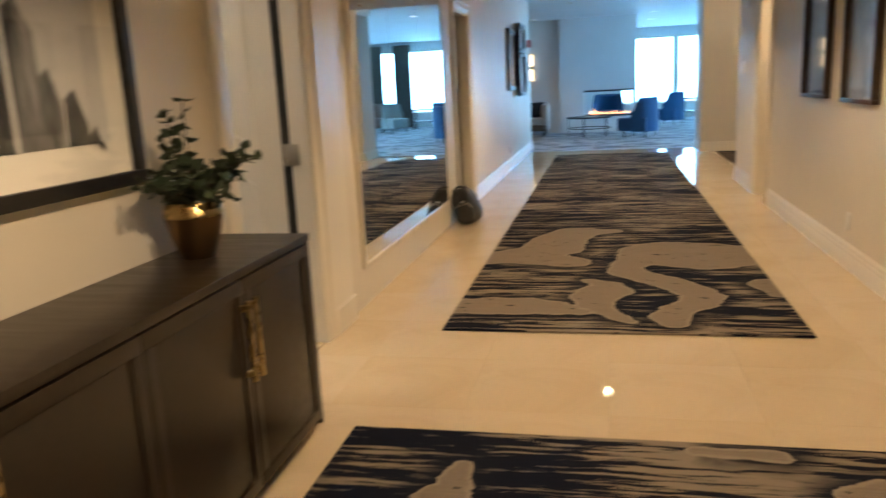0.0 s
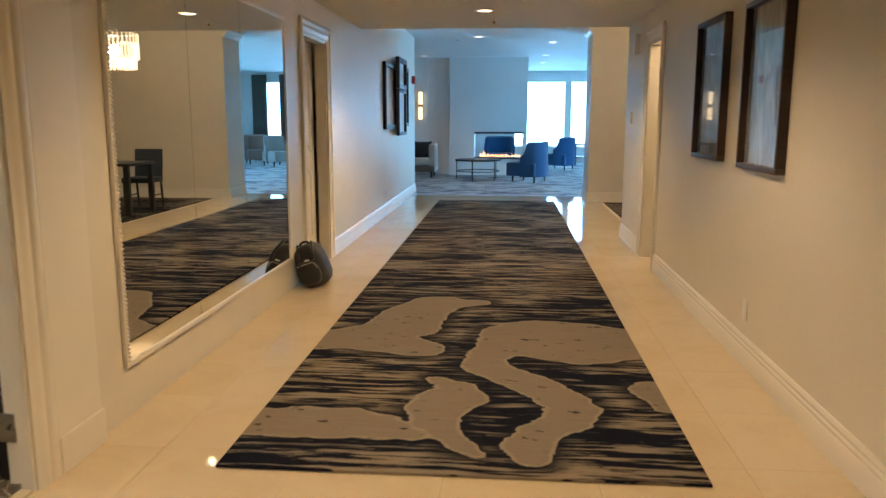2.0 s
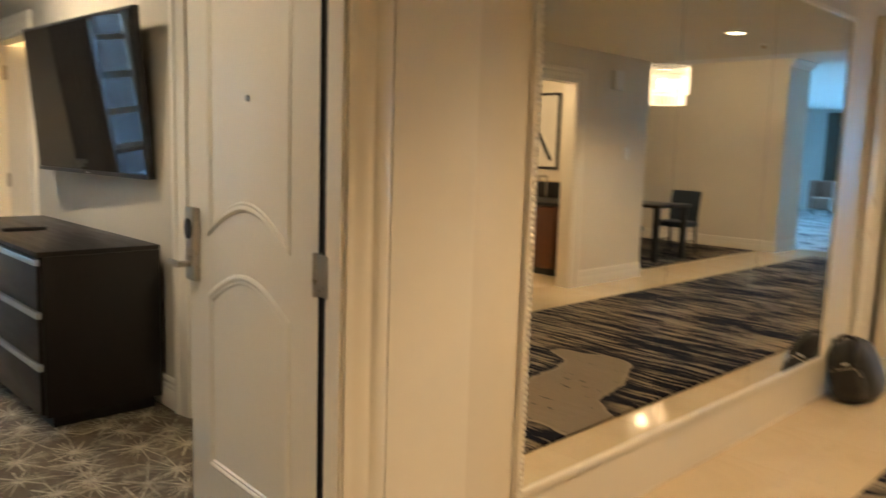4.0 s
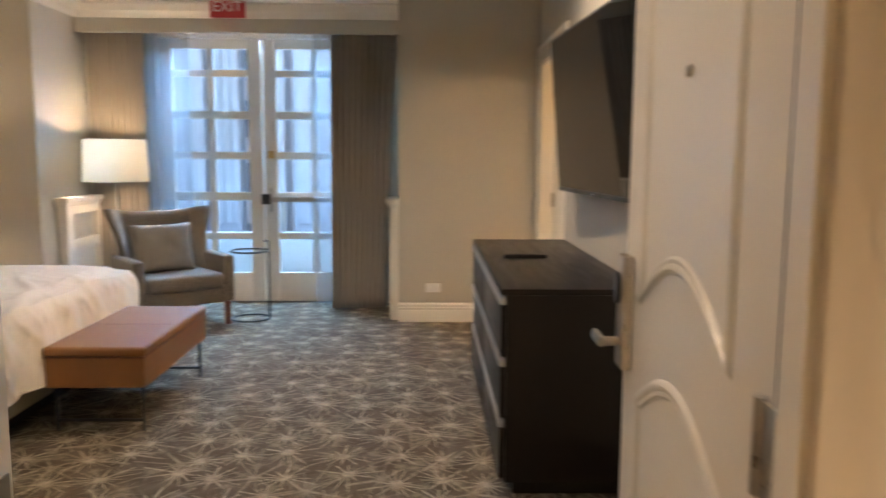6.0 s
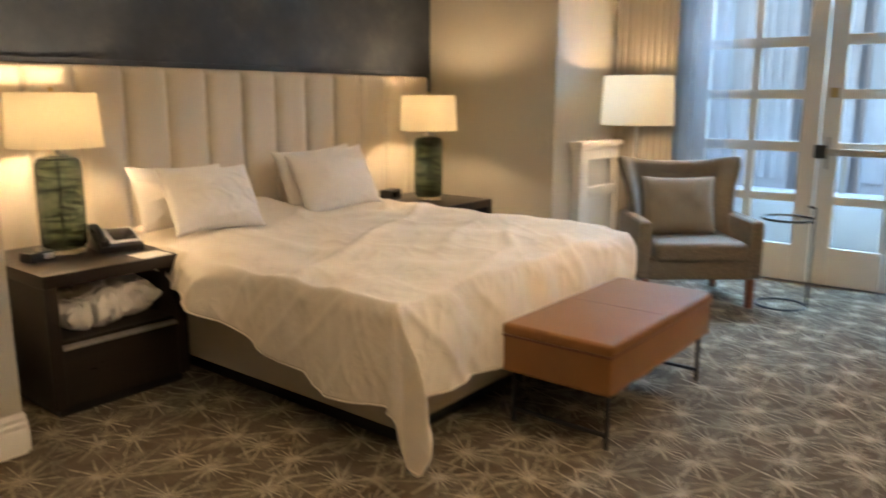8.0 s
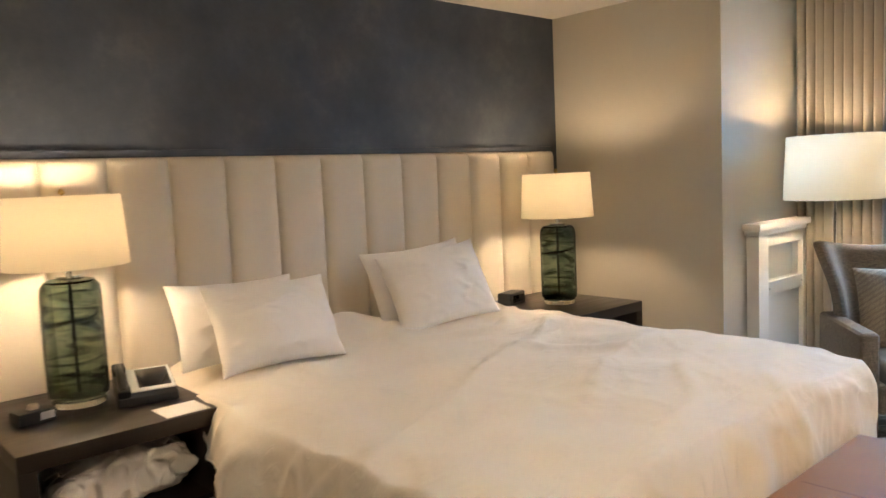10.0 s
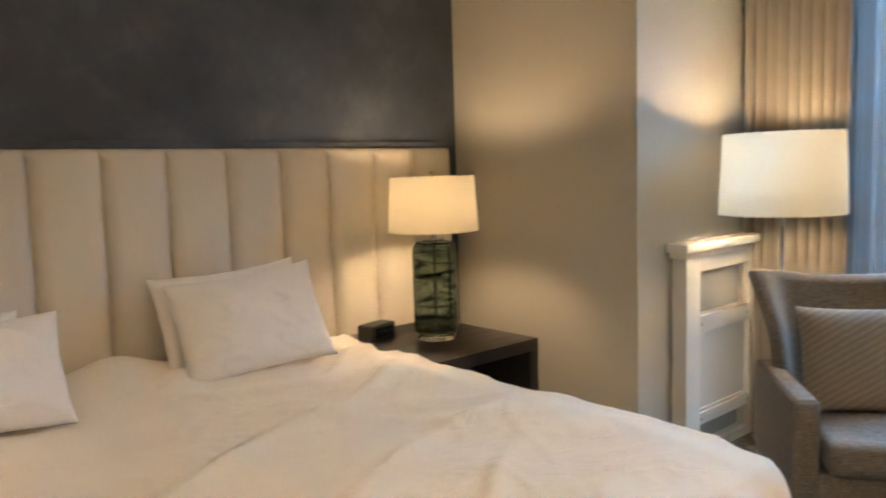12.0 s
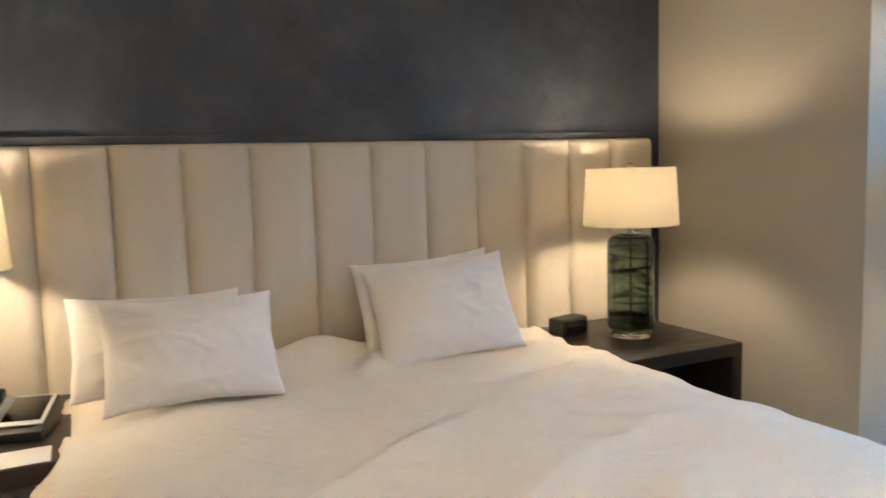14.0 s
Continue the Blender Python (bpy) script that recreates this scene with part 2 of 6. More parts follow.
total = bursts(m, 4.3, 14, 0.0042, 0.62, 0.30)
short = bursts(m, 7.5, 10, 0.0030, 0.9, 0.13, 3.3)
long_rays = bursts(m, 2.5, 9, 0.0052, 0.8, 0.60, 7.7)
total = m.math("MAXIMUM", total, m.math("MAXIMUM", m.math("MULTIPLY", short, 0.42), m.math("MULTIPLY", long_rays, 0.62)))
pile = m.noise(190, 2)
worn = m.ramp(m.noise(34, 3), [(0.36, (0.45,) * 3), (0.58, (1, 1, 1))])
total = m.math("MULTIPLY", total, worn)
ground = m.ramp(m.math("ADD", m.math("MULTIPLY", m.noise(8, 4), 0.65), m.math("MULTIPLY", pile, 0.35)), [(0.36, (0.078, 0.062, 0.045)), (0.62, (0.150, 0.121, 0.090))])
cream = m.ramp(pile, [(0.3, (0.36, 0.31, 0.23)), (0.7, (0.54, 0.48, 0.37))])
m.colour(m.mix(m.math("MULTIPLY", total, 0.90), ground, cream))
m.bump(m.math("ADD", pile, m.math("MULTIPLY", total, 0.7)), 0.6, 0.006)
m.set(Specular_IOR_Level=0.08)
M_CARPET = m.m

m = Mat("living_carpet", 0.97)
v = m.noise(1.6, 8, m.map((0.8, 1.9, 1)), 0.68, 1.6)
m.colour(m.ramp(v, [(0.38, (0.055, 0.065, 0.085)), (0.46, (0.22, 0.23, 0.25)), (0.55, (0.50, 0.50, 0.50)), (0.7, (0.34, 0.35, 0.36))]))
m.bump(m.noise(200, 2), 0.4, 0.006)
M_LCARPET = m.m


def wood(name, c, rough=0.35, axis=(1, 14, 14), spread=0.25):
    m = Mat(name, rough)
    g = m.noise(2.5, 7, m.map(axis), 0.6, 0.6)
    m.colour(m.ramp(g, [(0.3, sc(c, 1 - spread)), (0.7, sc(c, 1 + spread))]))
    m.rough(m.ramp(g, [(0.3, (rough * 0.85,) * 3), (0.7, (rough * 1.2,) * 3)]))
    m.bump(g, 0.08, 0.003)
    return m.m


M_ESPRESSO = wood("espresso_wood", (0.022, 0.015, 0.011), 0.32)
M_DRESSER = wood("dresser_wood", (0.013, 0.010, 0.009), 0.36, (1, 10, 3), 0.10)
M_DRESSER.node_tree.nodes["Principled BSDF"].inputs["Specular IOR Level"].default_value = 0.4
M_SIDEBOARD = wood("sideboard_wood", (0.020, 0.0135, 0.008), 0.34)
M_LEG = wood("chair_leg_wood", (0.16, 0.055, 0.025), 0.4)
M_BROWNFRAME = wood("brown_frame_wood", (0.045, 0.022, 0.012), 0.35)
M_MAHOGANY = wood("mahogany", (0.10, 0.035, 0.018), 0.35)
M_BLACKWOOD = wood("black_wood", (0.014, 0.013, 0.013), 0.35)


def cloth(name, c, spread=0.08, weave=420, bump=0.3, sheen=0.2, rough=0.9):
    m = Mat(name, rough)
    w = m.noise(weave, 2)
    big = m.noise(3.0, 4)
    f = m.math("ADD", m.math("MULTIPLY", w, 0.6), m.math("MULTIPLY", big, 0.4))
    m.colour(m.ramp(f, [(0.35, sc(c, 1 - spread)), (0.65, sc(c, 1 + spread))]))
    m.bump(m.math("ADD", w, m.math("MULTIPLY", big, 0.5)), bump, 0.003)
    m.set(Sheen_Weight=sheen)
    return m.m


m = Mat("bed_linen", 0.9)
w1 = m.noise(2.6, 3, m.map((1.0, 1.6, 1), (0, 0, 0.6)), 0.5, 1.0)
w2 = m.noise(7.0, 3, m.map((0.6, 1.9, 1), (0, 0, -0.5)), 0.55, 1.4)
w3 = m.noise(19.0, 3, m.map((0.7, 1.5, 1), (0, 0, 0.9)), 0.55, 0.8)
h = m.math("MULTIPLY_ADD", w2, 0.30, m.math("MULTIPLY", w1, 0.9))
h = m.math("ADD", h, m.math("MULTIPLY", m.math("ABSOLUTE", m.math("SUBTRACT", w2, 0.52)), 0.22))
h = m.math("ADD", h, m.math("MULTIPLY", m.math("ABSOLUTE", m.math("SUBTRACT", w3, 0.5)), 0.05))
m.colour(m.ramp(m.noise(3, 3), [(0.3, (0.83, 0.745, 0.625)), (0.7, (0.87, 0.785, 0.665))]))
m.bump(h, 0.5, 0.04)
m.set(Sheen_Weight=0.1)
M_SHEET = m.m
m = Mat("pillow_cotton", 0.88)
cr = m.noise(3.6, 3, m.map((0.7, 1.6, 1.0), (0, 0, 0.5)), 0.5, 1.0)
cr2 = m.noise(11.0, 3, m.map((1.6, 0.7, 1.0), (0, 0, 0.3)), 0.5, 1.2)
m.colour(m.ramp(m.noise(3, 3), [(0.3, (0.82, 0.78, 0.74)), (0.7, (0.86, 0.82, 0.78))]))
m.bump(m.math("ADD", m.math("ABSOLUTE", m.math("SUBTRACT", cr, 0.5)), m.math("MULTIPLY", m.math("ABSOLUTE", m.math("SUBTRACT", cr2, 0.5)), 0.10)), 0.36, 0.03)
m.set(Sheen_Weight=0.1)
M_PILLOW = m.m
M_BEDBASE = cloth("bed_base_fabric", (0.42, 0.35, 0.26), 0.10)
M_HEAD = cloth("headboard_vinyl", (0.70, 0.625, 0.52), 0.03, 300, 0.06, 0.05, 0.5)
m = Mat("chair_fabric", 0.9)
slub = m.noise(1.0, 4, m.map((40, 40, 420)), 0.6)
slub2 = m.noise(1.0, 4, m.map((420, 420, 40)), 0.6)
wv_ = m.math("MULTIPLY_ADD", slub, 0.5, m.math("MULTIPLY", slub2, 0.5))
m.colour(m.ramp(wv_, [(0.36, (0.072, 0.058, 0.044)), (0.50, (0.140, 0.116, 0.090)), (0.64, (0.230, 0.196, 0.155))]))
m.bump(wv_, 0.35, 0.003)
m.set(Sheen_Weight=0.15)
M_CHAIR = m.m
M_BLUE = cloth("blue_fabric", (0.012, 0.066, 0.155), 0.15)
M_DARKBLUE = cloth("dark_blue_fabric", (0.012, 0.022, 0.035), 0.15)
M_LINEN = cloth("pale_upholstery", (0.42, 0.39, 0.35), 0.08)
M_CORAL = cloth("coral_upholstery", (0.30, 0.17, 0.13), 0.08)
M_CURTAIN = cloth("curtain_fabric", (0.37, 0.32, 0.26), 0.10, 260, 0.25, 0.15)
M_BAG = cloth("bag_nylon", (0.012, 0.012, 0.013), 0.2, 300, 0.3, 0.1, 0.55)

m = Mat("woven_cushion", 0.9)
wv = m.node("ShaderNodeTexWave", Scale=64.0, Distortion=1.2, Detail=1.0)
m.t.links.new(m.map((1, 1, 1), (0.6, 0.7, 0.4)), wv.inputs["Vector"])
wv2 = m.node("ShaderNodeTexWave", Scale=72.0, Distortion=0.8, Detail=1.0)
m.t.links.new(m.map((1, 1, 1), (-0.7, 0.5, -0.6)), wv2.inputs["Vector"])
w = m.math("MULTIPLY", wv.outputs["Fac"], wv2.outputs["Fac"])
m.colour(m.ramp(w, [(0.05, (0.19, 0.165, 0.135)), (0.5, (0.37, 0.33, 0.27))]))
m.bump(w, 0.6, 0.005)
M_CUSHION = m.m

m = Mat("tan_leather", 0.46)
g = m.noise(2.0, 5)
m.colour(m.ramp(g, [(0.3, (0.215, 0.092, 0.026)), (0.7, (0.29, 0.132, 0.042))]))
vor = m.node("ShaderNodeTexVoronoi", Scale=260.0)
m.t.links.new(m.co, vor.inputs["Vector"])
m.bump(vor.outputs["Distance"], 0.15, 0.002)
M_LEATHER = m.m


def metal(name, c, rough):
    m = Mat(name, rough, 1.0, c)
    m.rough(m.ramp(m.noise(40, 3), [(0.3, (rough * 0.8,) * 3), (0.7, (rough * 1.25,) * 3)]))
    return m.m


M_NICKEL = metal("satin_nickel", (0.50, 0.46, 0.40), 0.32)
M_CHROME = metal("chrome", (0.75, 0.75, 0.75), 0.12)
M_STRIP = metal("aluminium_strip", (0.70, 0.71, 0.72), 0.35)
M_BRASS = metal("aged_brass", (0.55, 0.40, 0.18), 0.28)
M_BRONZE = metal("bronze", (0.16, 0.10, 0.05), 0.35)
M_BLACKMETAL = paint("black_metal", (0.015, 0.014, 0.013), 0.4)
M_MIRROR = Mat("mirror_glass", 0.0, 1.0, (0.86, 0.87, 0.84)).m
M_BLACK = paint("black_plastic", (0.012, 0.012, 0.013), 0.35)
M_SCREEN = Mat("tv_screen", 0.012, 0.0, (0.008, 0.008, 0.009)).m
M_WHITEPL = paint("white_plastic", (0.80, 0.79, 0.76), 0.35)
M_PAPER = paint("paper", (0.85, 0.83, 0.78), 0.8)
M_MAT = paint("picture_mat", (0.80, 0.78, 0.72), 0.85)
M_RED = paint("red_sign", (0.45, 0.03, 0.03), 0.4)

m = Mat("window_glass", 0.0, 0.0, (0.94, 0.97, 1.0))
m.set(Transmission_Weight=1.0, IOR=1.02)
M_GLASS = m.m
m = Mat("picture_glass", 0.03, 0.0, (1, 1, 1))
m.set(Transmission_Weight=1.0, IOR=1.45)
M_PGLASS = m.m
m = Mat("green_glass", 0.02)
m.colour(m.ramp(m.noise(1.0, 5, m.map((3, 3, 16)), 0.6, 1.4), [(0.36, (0.12, 0.15, 0.13)), (0.47, (0.46, 0.55, 0.49)), (0.56, (0.60, 0.68, 0.62)), (0.66, (0.16, 0.20, 0.175))]))
m.set(Transmission_Weight=1.0, IOR=1.2)
M_GREEN = m.m
m = Mat("clear_acrylic", 0.02, 0.0, (0.95, 0.97, 0.96))
m.set(Transmission_Weight=1.0, IOR=1.45)
M_ACRYLIC = m.m


def translucent(name, c, amount, rough_bump=300):
    """Thin cloth that lets part of the light through."""
    m = Mat(name, 0.9, 0.0, c)
    tr = m.node("ShaderNodeBsdfTranslucent", Color=(*c, 1))
    mx = m.node("ShaderNodeMixShader", Fac=amount)
    m.t.links.new(m.b.outputs[0], mx.inputs[1])
    m.t.links.new(tr.outputs[0], mx.inputs[2])
    m.t.links.new(mx.outputs[0], m.t.nodes["Material Output"].inputs[0])
    m.bump(m.noise(rough_bump, 2), 0.15, 0.002)
    return m


M_SHADE = translucent("lamp_shade_linen", (0.96, 0.91, 0.79), 0.90).m
# white voile; the dim blue of the daylight is put into its colour
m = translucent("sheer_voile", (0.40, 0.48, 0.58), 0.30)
tp = m.node("ShaderNodeBsdfTransparent")
mx2 = m.node("ShaderNodeMixShader", Fac=0.68)
first = m.t.nodes["Material Output"].inputs[0].links[0].from_socket
m.t.links.new(first, mx2.inputs[1])
m.t.links.new(tp.outputs[0], mx2.inputs[2])
m.t.links.new(mx2.outputs[0], m.t.nodes["Material Output"].inputs[0])
M_SHEER = m.m


def glow(name, c, strength):
    m = Mat(name, 0.5, 0.0, c)
    m.b.inputs["Emission Color"].default_value = (*c, 1)
    m.b.inputs["Emission Strength"].default_value = strength
    return m.m


M_BULB = glow("lit_lens", (1.0, 0.80, 0.52), 9.0)
M_BULB_W = glow("lit_lens_white", (1.0, 0.92, 0.80), 6.0)
M_CRYSTAL = glow("lit_crystal", (1.0, 0.84, 0.62), 1.15)
M_SCONCE = glow("lit_sconce", (1.0, 0.72, 0.42), 2.6)
M_FLAME = glow("flame", (1.0, 0.42, 0.16), 5.0)
M_SKYCARD = glow("bright_sky", (0.66, 0.86, 1.0), 2.2)
M_DAYCARD = glow("hazy_sky", (0.62, 0.82, 1.0), 2.0)

# dark leaf green
m = Mat("leaf", 0.5)
m.colour(m.ramp(m.node("ShaderNodeNewGeometry").outputs["Random Per Island"], [(0.0, (0.020, 0.035, 0.018)), (1.0, (0.055, 0.080, 0.045))]))
M_LEAF = m.m
M_STEM = paint("stem", (0.07, 0.05, 0.03), 0.7)

# ---------- mesh helpers ----------


def bx(bm, x0, x1, y0, y1, z0, z1):
    r = bmesh.ops.create_cube(bm, size=1.0, matrix=Matrix.Translation(((x0 + x1) / 2, (y0 + y1) / 2, (z0 + z1) / 2)) @ Matrix.Diagonal((abs(x1 - x0), abs(y1 - y0), abs(z1 - z0), 1)))
    return r["verts"]


def boxes(*spans, bevel=0.0, segs=2):
    bm = bmesh.new()
    for s in spans:
        bx(bm, *s)
    if bevel:
        bmesh.ops.bevel(bm, geom=bm.edges[:], offset=bevel, segments=segs, profile=0.6, affect="EDGES")
    return bm


def cyl(r0, r1, z0, z1, segs=24, at=(0, 0), caps=True):
    bm = bmesh.new()
    bmesh.ops.create_cone(bm, cap_ends=caps, segments=segs, radius1=r0, radius2=r1, depth=z1 - z0, matrix=Matrix.Translation((at[0], at[1], (z0 + z1) / 2)))
    return bm


def rod(bm, a, b, r, segs=10):
    a, b = Vector(a), Vector(b)
    d = b - a
    m = Matrix.Translation((a + b) / 2) @ d.to_track_quat("Z", "Y").to_matrix().to_4x4()
    bmesh.ops.create_cone(bm, cap_ends=True, segments=segs, radius1=r, radius2=r, depth=d.length, matrix=m)
    return bm


def rods(r, *pairs, segs=10):
    bm = bmesh.new()
    for a, b in pairs:
        rod(bm, a, b, r, segs)
    return bm


def ring(radius, r, z, segs=40, at=(0, 0)):
    bm = bmesh.new()
    rows = []
    for i in range(segs):
        a = 2 * math.pi * i / segs
        rows.append([bm.verts.new((at[0] + (radius + r * math.cos(b)) * math.cos(a), at[1] + (radius + r * math.cos(b)) * math.sin(a), z + r * math.sin(b))) for b in (k * math.pi / 4 for k in range(8))])
    for i in range(segs):
        for k in range(8):
            bm.faces.new((rows[i][k], rows[(i + 1) % segs][k], rows[(i + 1) % segs][(k + 1) % 8], rows[i][(k + 1) % 8]))
    return bm


def lathe(profile, segs=40, at=(0, 0)):
    """A body of revolution from (radius, height) pairs."""
    bm = bmesh.new()
    rows = [[bm.verts.new((at[0] + r * math.cos(2 * math.pi * i / segs), at[1] + r * math.sin(2 * math.pi * i / segs), z)) for i in range(segs)] for r, z in profile]
    for a, b in zip(rows, rows[1:]):
        for i in range(segs):
            bm.faces.new((a[i], a[(i + 1) % segs], b[(i + 1) % segs], b[i]))
    return bm


def sweep(profile, p0, p1, up=(0, 0, 1)):
    """A straight moulding: profile pairs (out, up) along p0 to p1; out is to the right of the way."""
    bm = bmesh.new()
    p0, p1, up = Vector(p0), Vector(p1), Vector(up)
    d = (p1 - p0).normalized()
    out = d.cross(up)
    ends = [[bm.verts.new(p + out * a + up * b) for a, b in profile] for p in (p0, p1)]
    n = len(profile)
    for i in range(n):
        bm.faces.new((ends[0][i], ends[0][(i + 1) % n], ends[1][(i + 1) % n], ends[1][i]))
    bm.faces.new(ends[0][::-1])
    bm.faces.new(ends[1])
    bmesh.ops.recalc_face_normals(bm, faces=bm.faces)
    return bm


def join(*bms):
    out = bmesh.new()
    for b in bms:
        me = bpy.data.meshes.new("tmp")
        b.to_mesh(me)
        b.free()
        out.from_mesh(me)
        bpy.data.meshes.remove(me)
    return out


def moved(bm, m):
    bmesh.ops.transform(bm, matrix=m, verts=bm.verts)
    return bm


def mesh_of(name, bm, material, smooth=35):
    me = bpy.data.meshes.new(name)
    bmesh.ops.recalc_face_normals(bm, faces=bm.faces)
    bm.to_mesh(me)
    bm.free()
    me.materials.append(material)
    if smooth:
        me.shade_smooth()
        me.set_sharp_from_angle(angle=radians(smooth))
    return me


def part(name, bm, material, parent, label="", smooth=35):
    ob = new(name, mesh_of(name, bm, material, smooth))
    ob.parent = parent
    return tagged(ob, label)


def thing(name, label, category, m=None, group=""):
    ob = new(name)
    ob.empty_display_size = 0.1
    if m is not None:
        ob.matrix_basis = m
    return tagged(ob, label, category, group)


def solid(name, bm, material, label, category, group="", smooth=35, m=None):
    ob = new(name, mesh_of(name, bm, material, smooth))
    if m is not None:
        ob.matrix_basis = m
    return tagged(ob, label, category, group)


def structure(name, bm, material, label="", smooth=0):
    ob = new(name, mesh_of(name, bm, material, smooth))
    return tagged(ob, label, kind="structure")


def smooth01(a, b, x):
    t = min(1.0, max(0.0, (x - a) / (b - a)))
    return t * t * (3 - 2 * t)


def crease(p, width):
    """A thin raised ridge where the noise crosses zero."""
    return math.exp(-(noise.noise(p) / width) ** 2)


# ---------- the plan ----------
HW, HE = -1.0, 2.16            # hall walls
HC, LC = 2.46, 2.90           # hall and living ceilings
DY0, DY1 = 3.71, 4.56        # bedroom door opening
WT = 0.10                     # hall wall thickness
BX = HW - WT                  # bedroom side of the hall wall
TVW = 5.10                    # television wall
HBW = 0.04                    # headboard wall
WS, WN = -6.21, -6.55         # west walls south and north of the alcove
AY0, AY1 = 1.19, 3.95         # alcove
FD = -7.40                    # french door plane
RC = 2.78                     # bedroom ceiling
DH = 2.13                     # door height
PY0, PY1 = 9.22, 9.83         # pantry door opening

# floors
structure("floor_slab", boxes((-9, 8, -4, 30, -0.30, -0.02)), M_GROUT)
floor_b = structure("floor_bedroom", boxes((FD - 0.1, BX + 0.06, -0.1, 6.9, -0.02, 0.006)), M_CARPET, "taupe starburst-patterned wool carpet")
floor_l = structure("floor_living", boxes((-8, 8, 15.85, 27.0, -0.02, 0.0)), M_LCARPET, "pale blue-grey abstract patterned carpet")

# hall walls
structure("wall_west_hall", boxes((BX, HW, -3, DY0, 0, HC), (BX, HW, DY1 + 0.16, 8.62, 0, HC), (HW - 0.045, HW, DY1, DY1 + 0.16, 0, HC), (BX, HW, 9.44, 11.15, 0, HC), (BX, HW, 11.15, 16.6, 0, LC),
                                  (BX, HW, DY0, DY1, DH, HC), (BX, HW, 8.62, 9.44, DH, HC)), M_HALL, "warm white plaster wall of the hall")
structure("wall_east_hall", boxes((HE, HE + 0.15, -3, PY0, 0, HC), (HE, HE + 0.15, PY1, 11.20, 0, HC), (HE, HE + 0.15, PY0, PY1, DH, HC)), M_HALL, "warm white plaster wall with two framed pictures")
structure("wall_south_hall", boxes((BX - 1, HE + 0.15, -3.15, -3, 0, HC)), M_HALL)
structure("ceiling_hall", boxes((BX, HE + 0.15, -3, 11.15, HC, HC + 0.12)), M_CEIL, "plain painted hall ceiling")
structure("soffit_hall", boxes((BX, 6.0, 11.15, 11.30, HC, LC)), M_CEIL)
structure("door_jamb", boxes((BX - 0.022, HW - 0.046, DY1 + 0.03, DY1 + 0.10, 0, DH)), M_TRIM)
# black strip standing in for the shade in the hinge gap
structure("door_gap_shade", boxes((BX - 0.068, BX - 0.023, DY1 + 0.052, DY1 + 0.066, 0.008, DH)), M_BLACK)
structure("ceiling_living", boxes((-8, 8, 11.30, 27.2, LC, LC + 0.1)), M_CEIL_W, "white living room ceiling")
# dining bay
structure("wall_dining", boxes((HE + 0.15, 6.0, 11.05, 11.20, 0, HC), (5.9, 6.05, 11.20, 15.05, 0, LC), (2.15, 6.05, 15.05, 15.85, 0, LC)), M_HALL, "warm white plaster dining bay walls")
# living room shell
structure("wall_living", boxes((-8.1, -8.0, 15, 27.2, 0, LC), (-8.0, -1.14, 16.46, 16.6, 0, LC), (7.9, 8.0, 15.85, 17.6, 0, LC), (7.9, 8.0, 21.4, 27.2, 0, LC), (7.9, 8.0, 17.6, 21.4, 0, 0.45), (7.9, 8.0, 17.6, 21.4, 2.62, LC), (6.05, 8.0, 15.7, 15.85, 0, LC),
                               (-8, 0.95, 26.9, 27.1, 0, LC), (5.6, 8, 26.9, 27.1, 0, LC), (0.95, 5.6, 26.9, 27.1, 0, 0.45), (0.95, 5.6, 26.9, 27.1, 2.62, LC)), M_LIVING, "pale living room walls")
structure("wall_living_west", boxes((-3.0, -0.70, 21.35, 21.5, 0, LC)), M_LIVING, "warm panelled wall with a sconce")

# bedroom walls
structure("wall_headboard", boxes((WS - 0.2, -2.38, HBW - 0.12, HBW, 0, 2.36)), M_NAVY, "dark navy textured wallcovering above the headboard")
structure("wall_south_bedroom", boxes((-2.38, BX, HBW - 0.12, HBW, 0, RC)), M_ROOM)
structure("wall_west_south", boxes((WS - 0.12, WS, HBW, AY0, 0, RC), (FD - 0.12, WS - 0.12, AY0 - 0.12, AY0, 0, RC)), M_ROOM, "taupe wall with an alcove return")
structure("wall_west_north", boxes((WN - 0.12, WN, AY1, TVW, 0, RC), (FD - 0.12, WN - 0.12, AY1, AY1 + 0.12, 0, RC)), M_ROOM, "taupe wallcovering beside the curtains")
structure("wall_television", boxes((WN - 0.12, -6.40, TVW, TVW + 0.12, 0, RC), (-5.42, -2.98, TVW, TVW + 0.12, 0, RC), (-2.12, BX, TVW, TVW + 0.12, 0, RC),
                                   (-6.40, -5.42, TVW, TVW + 0.12, DH, RC), (-2.98, -2.12, TVW, TVW + 0.12, DH, RC)), M_ROOM, "taupe wall carrying the television")
structure("wall_hall_bedroom_side", boxes((BX - 0.012, BX - 0.001, HBW, DY0 - 0.1, 0, RC), (BX - 0.012, BX - 0.001, DY1 + 0.16, TVW, 0, RC), (BX - 0.012, BX - 0.001, DY0 - 0.1, DY1 + 0.1, DH + 0.1, RC)), M_ROOM)
structure("wall_french", boxes((FD - 0.12, FD, AY0, 1.70, 0, RC), (FD - 0.12, FD, 3.62, AY1, 0, RC), (FD - 0.12, FD, 1.70, 3.62, 2.46, RC)), M_ROOM)
structure("ceiling_bedroom", boxes((WN - 0.12, BX, HBW, TVW + 0.1, RC, RC + 0.1)), M_CEIL, "painted bedroom ceiling")
structure("soffit_bed", boxes((WS, -2.38, HBW - 0.05, 0.69, 2.36, RC)), M_CEIL, "dropped ceiling over the bed head")
structure("ceiling_alcove", boxes((FD - 0.1, WS - 0.12, AY0, AY1, 2.66, RC - 0.004)), M_CEIL)
